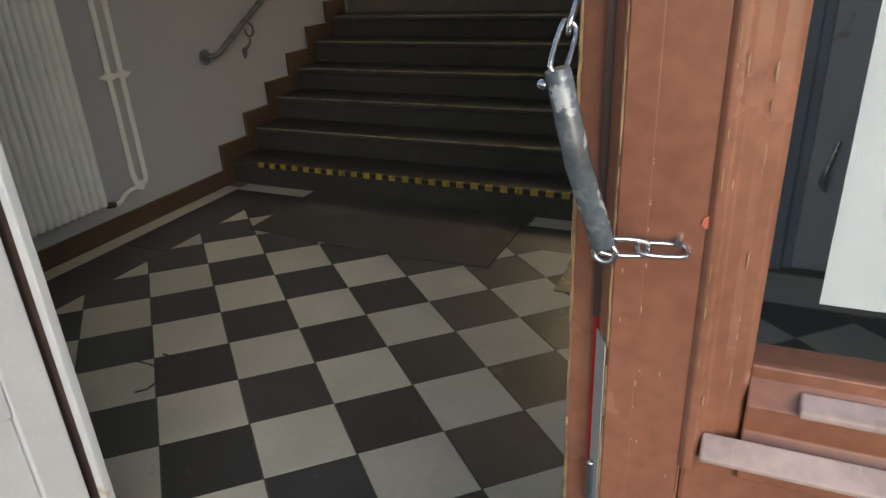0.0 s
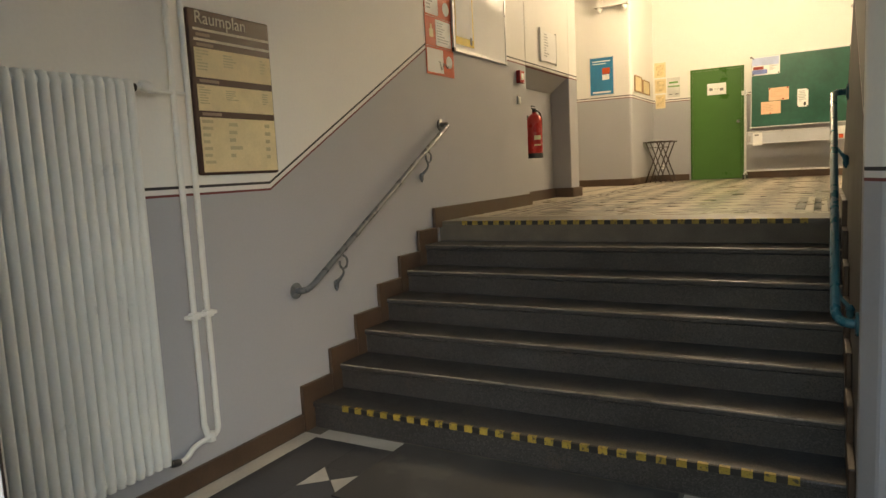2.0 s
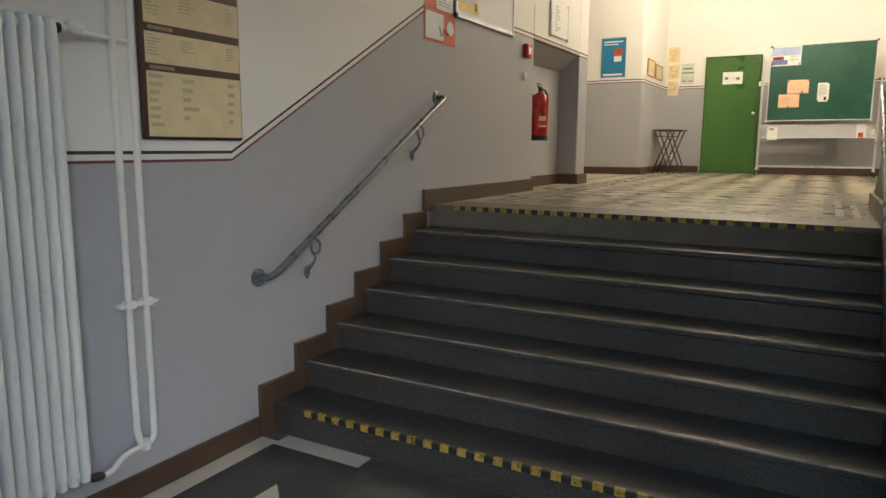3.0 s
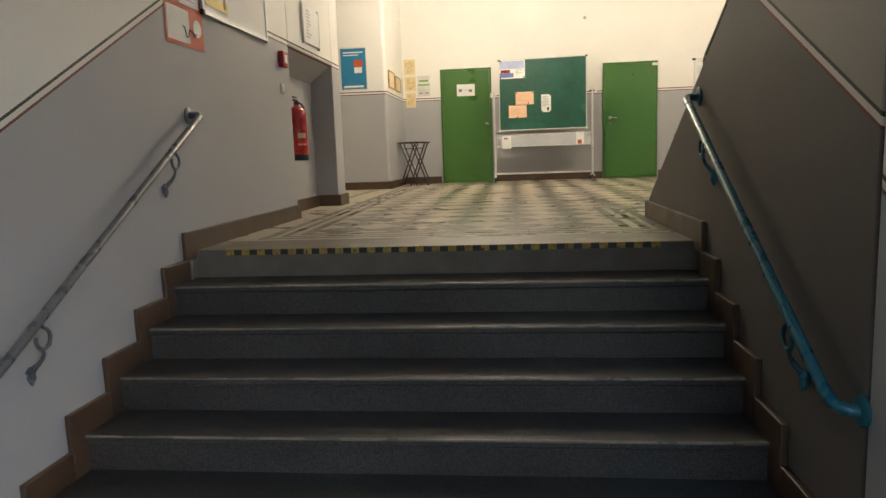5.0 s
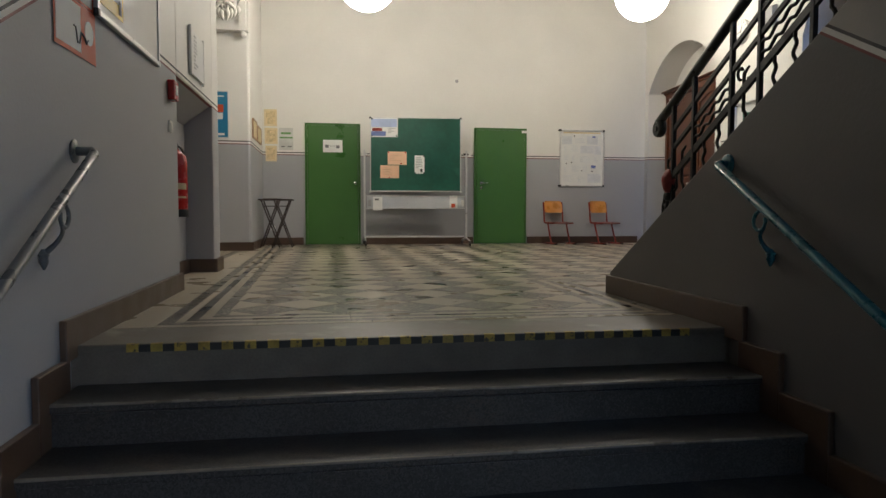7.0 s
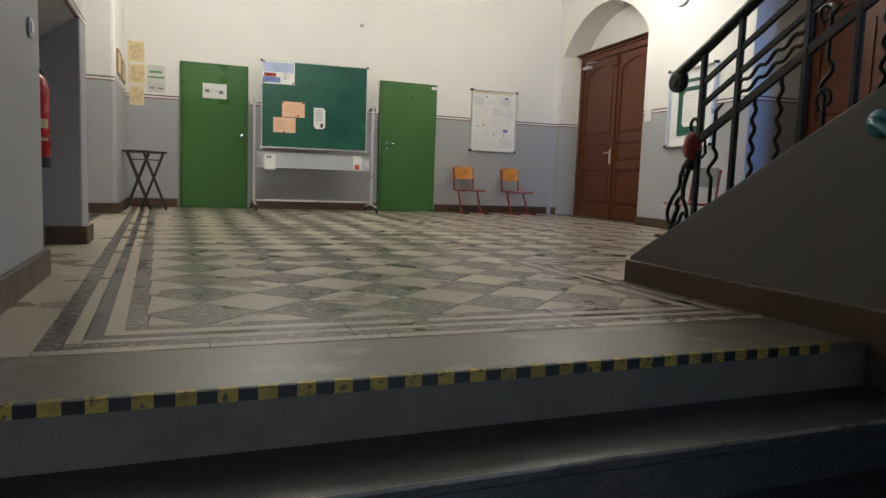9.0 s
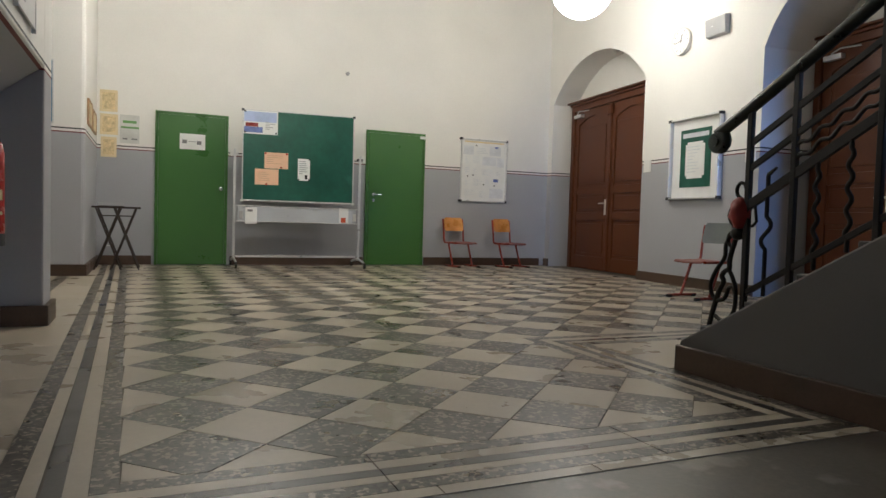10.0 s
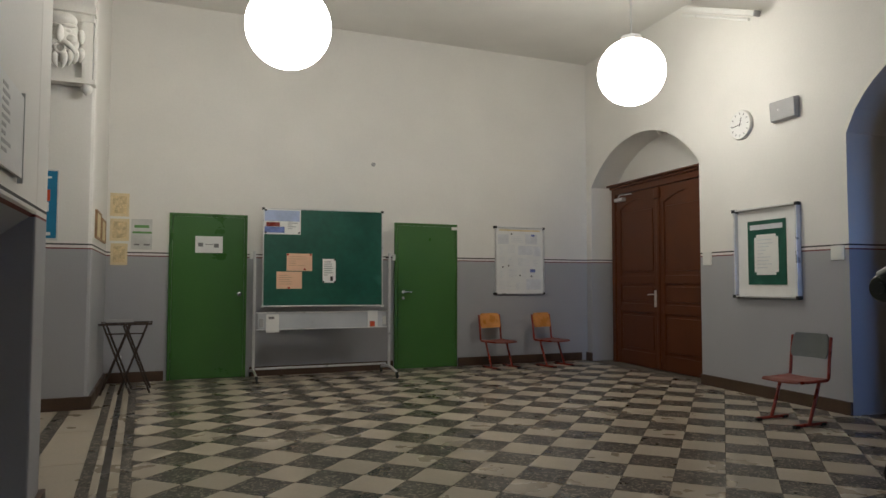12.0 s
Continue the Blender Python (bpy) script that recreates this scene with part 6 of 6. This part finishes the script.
def tile_mesh(bm, pts, z, lift, h=0.012):
    c = [sum(p[i] for p in pts) / len(pts) for i in (0, 1)]
    lo = [bm.verts.new((p[0], p[1], z - h)) for p in pts]
    hi = []
    for p in pts:
        d = Vector((c[0] - p[0], c[1] - p[1]))
        s = 0.0015 / max(d.length, 0.01)
        hi.append(bm.verts.new((p[0] + d.x * s, p[1] + d.y * s, z + lift)))
    bm.faces.new(hi)
    for i in range(len(pts)):
        j = (i + 1) % len(pts)
        bm.faces.new((lo[i], lo[j], hi[j], hi[i]))


def area(pts):
    return abs(sum(pts[i][0] * pts[(i + 1) % len(pts)][1] - pts[(i + 1) % len(pts)][0] * pts[i][1] for i in range(len(pts)))) / 2


shared = {}


def floor_tile(pts, z, material, parent, whole, centre):
    key = (material.name, z)
    lift = random.uniform(-0.0004, 0.0008)
    if whole and key in shared:
        me = shared[key]
    else:
        bm = bmesh.new()
        tile_mesh(bm, [(p[0] - centre[0], p[1] - centre[1]) for p in pts], 0, 0)
        bmesh.ops.recalc_face_normals(bm, faces=bm.faces[:])
        me = bpy.data.meshes.new("tile")
        bm.to_mesh(me)
        bm.free()
        me.materials.append(material)
        if whole:
            shared[key] = me
    ob = new("tile", me)
    ob.location = (centre[0], centre[1], z + lift)
    ob.parent = parent


def diamond(cx, cy, dx, dy, g=0.0016):
    a, b = dx / 2 - g, dy / 2 - g
    return [(cx - a, cy), (cx, cy - b), (cx + a, cy), (cx, cy + b)]


def slab(bm, x0, x1, y0, y1, z, g=0.001):
    def s(x, y):
        # the west frieze runs slightly askew to the wall
        return x - 0.026 * (y - 0.85) if z > 1 and 0.225 < x <= 0.5271 and y1 - y0 > 0.1 and y > 0.6 else x
    tile_mesh(bm, [(s(x0, y0) + g, y0 + g), (s(x1, y0) - g, y0 + g), (s(x1, y1) - g, y1 - g), (s(x0, y1) + g, y1 - g)], z, 0)


def slabs(rects, z, material, parent):
    for r in rects:
        bm = bmesh.new()
        slab(bm, *r, z)
        part("floor_slab", bm, material, parent)


# lobby: charcoal and pale diamonds, with a border
DLX, DLY = 0.449, 0.4185
for i in range(-2, 12):
    for j in range(-6, 3):
        for o, material in ((0.0, M_TWHITE), (0.5, M_TBLACK)):
            cx, cy = 0.8445 + DLX * (i + o), -2.832 + DLY * (j + o)
            cy += 0.010 * (cx - 1.4)
            full = diamond(cx, cy, DLX, DLY)
            pts = clip_poly(full, 0.487, 2.98 if cy > -2.5 else 5.3, -4.68, -2.30)
            if len(pts) > 2 and area(pts) > 0.001:
                floor_tile(pts, 0.0, material, floor_low, area(pts) > 0.9999 * area(full), (cx, cy))
slabs([(0.03, 0.15, -3.3, -1.93), (0.03, 0.15, -4.68, -3.3), (0.15, 0.74, -1.97, -1.845), (2.35, 2.98, -1.99, -1.845)], 0.0, M_TWHITE, floor_low)
slabs([(3.0, 3.6, -2.52, -2.23), (3.6, 4.3, -2.52, -2.2), (4.3, 5.2, -2.52, -2.2)], 0.0008, M_TWHITE, floor_low)
slabs([(0.15, 0.487, -3.0, -1.97), (0.15, 0.487, -4.68, -3.0), (0.487, 1.6, -2.30, -1.97), (1.6, 2.98, -2.30, -1.99)], 0.0, M_TBLACK, floor_low)

# hall: frieze bands
bands = ((0.230, 0.300, M_HGRAN), (0.300, 0.346, M_HWHITE), (0.346, 0.396, M_HDARK), (0.396, 0.456, M_HWHITE), (0.456, 0.527, M_HGRAN))
for a, b, material in bands:
    o = a - 0.230
    w_ = b - a
    y = 0.497 + o
    xr = 3.03 - o
    rects = []
    cuts = [y, 2.3, 4.1, 5.9, 7.6, 8.95]
    rects += [(a, b, cuts[k], cuts[k + 1]) for k in range(5)]
    xs = [b, 1.2, 2.1, xr]
    rects += [(xs[k], xs[k + 1], y, y + w_) for k in range(3)]
    rects += [(xr - w_, xr, y + w_, 1.5), (xr - w_, xr, 1.5, 2.19 + o)]
    xs = [xr - w_, 3.9, 5.2, 6.35]
    rects += [(xs[k], xs[k + 1], 2.19 + o, 2.19 + o + w_) for k in range(3)]
    slabs(rects, HALL, material, floor_hall)
slabs([(0.03, 0.230, 0.44, 1.3), (0.03, 0.230, 1.3, 2.13), (-0.22, 0.230, 2.13, 2.9), (-0.22, 0.230, 2.9, 3.62), (0.03, 0.230, 3.62, 3.98), (-0.195, 0.230, 3.98, 5.0), (-0.195, 0.230, 5.0, 6.1), (-0.195, 0.230, 6.1, 7.17), (-0.03, 0.230, 7.17, 8.95),
       (0.230, 0.72, 0.44, 0.497), (0.72, 1.31, 0.44, 0.497), (1.31, 1.81, 0.44, 0.497), (1.81, 2.4, 0.44, 0.497), (2.4, 3.03, 0.44, 0.497), (3.03, 3.9, 1.52, 2.19), (3.9, 6.3, 1.85, 2.19)], HALL, M_HWHITE, floor_hall)
slabs([(-0.305, -0.195, 3.98, 5.6), (-0.305, -0.195, 5.6, 7.17)], HALL, M_HGRAN, floor_hall)
slabs([(-3.9, -0.305, 3.98, 5.0), (-3.9, -0.305, 5.0, 6.1), (-3.9, -0.305, 6.1, 7.17)], HALL, M_HWHITE, floor_hall)
DH = 0.434
rest = {M_HWHITE.name: bmesh.new(), M_HGRAN.name: bmesh.new()}
count = 0
for j in range(-4, 20):
    for i in range(-3, 16):
        for o, material in ((0.0, M_HWHITE), (0.5, M_HGRAN)):
            cx, cy = 0.934 + DH * (i + o), 2.063 + DH * (j + o)
            full = diamond(cx, cy, DH, DH)
            for box in ((0.527, 2.733, 0.794, 2.487), (0.527, 6.85, 2.487, 8.955)):
                pts = clip_poly(full, box[0] - 0.026 * (cy - 0.85), *box[1:])
                if len(pts) < 3 or area(pts) < 0.0015:
                    continue
                if cy < 6.3 and count < 300:
                    count += 1
                    floor_tile(pts, HALL, material, floor_hall, area(pts) > 0.9999 * area(full), (cx, cy))
                else:
                    tile_mesh(rest[material.name], pts, HALL, random.uniform(-0.0004, 0.0008))
for nm, bm in rest.items():
    ob = part("far_tiles", bm, bpy.data.materials[nm], floor_hall)
    ob["kind"] = "stuff"
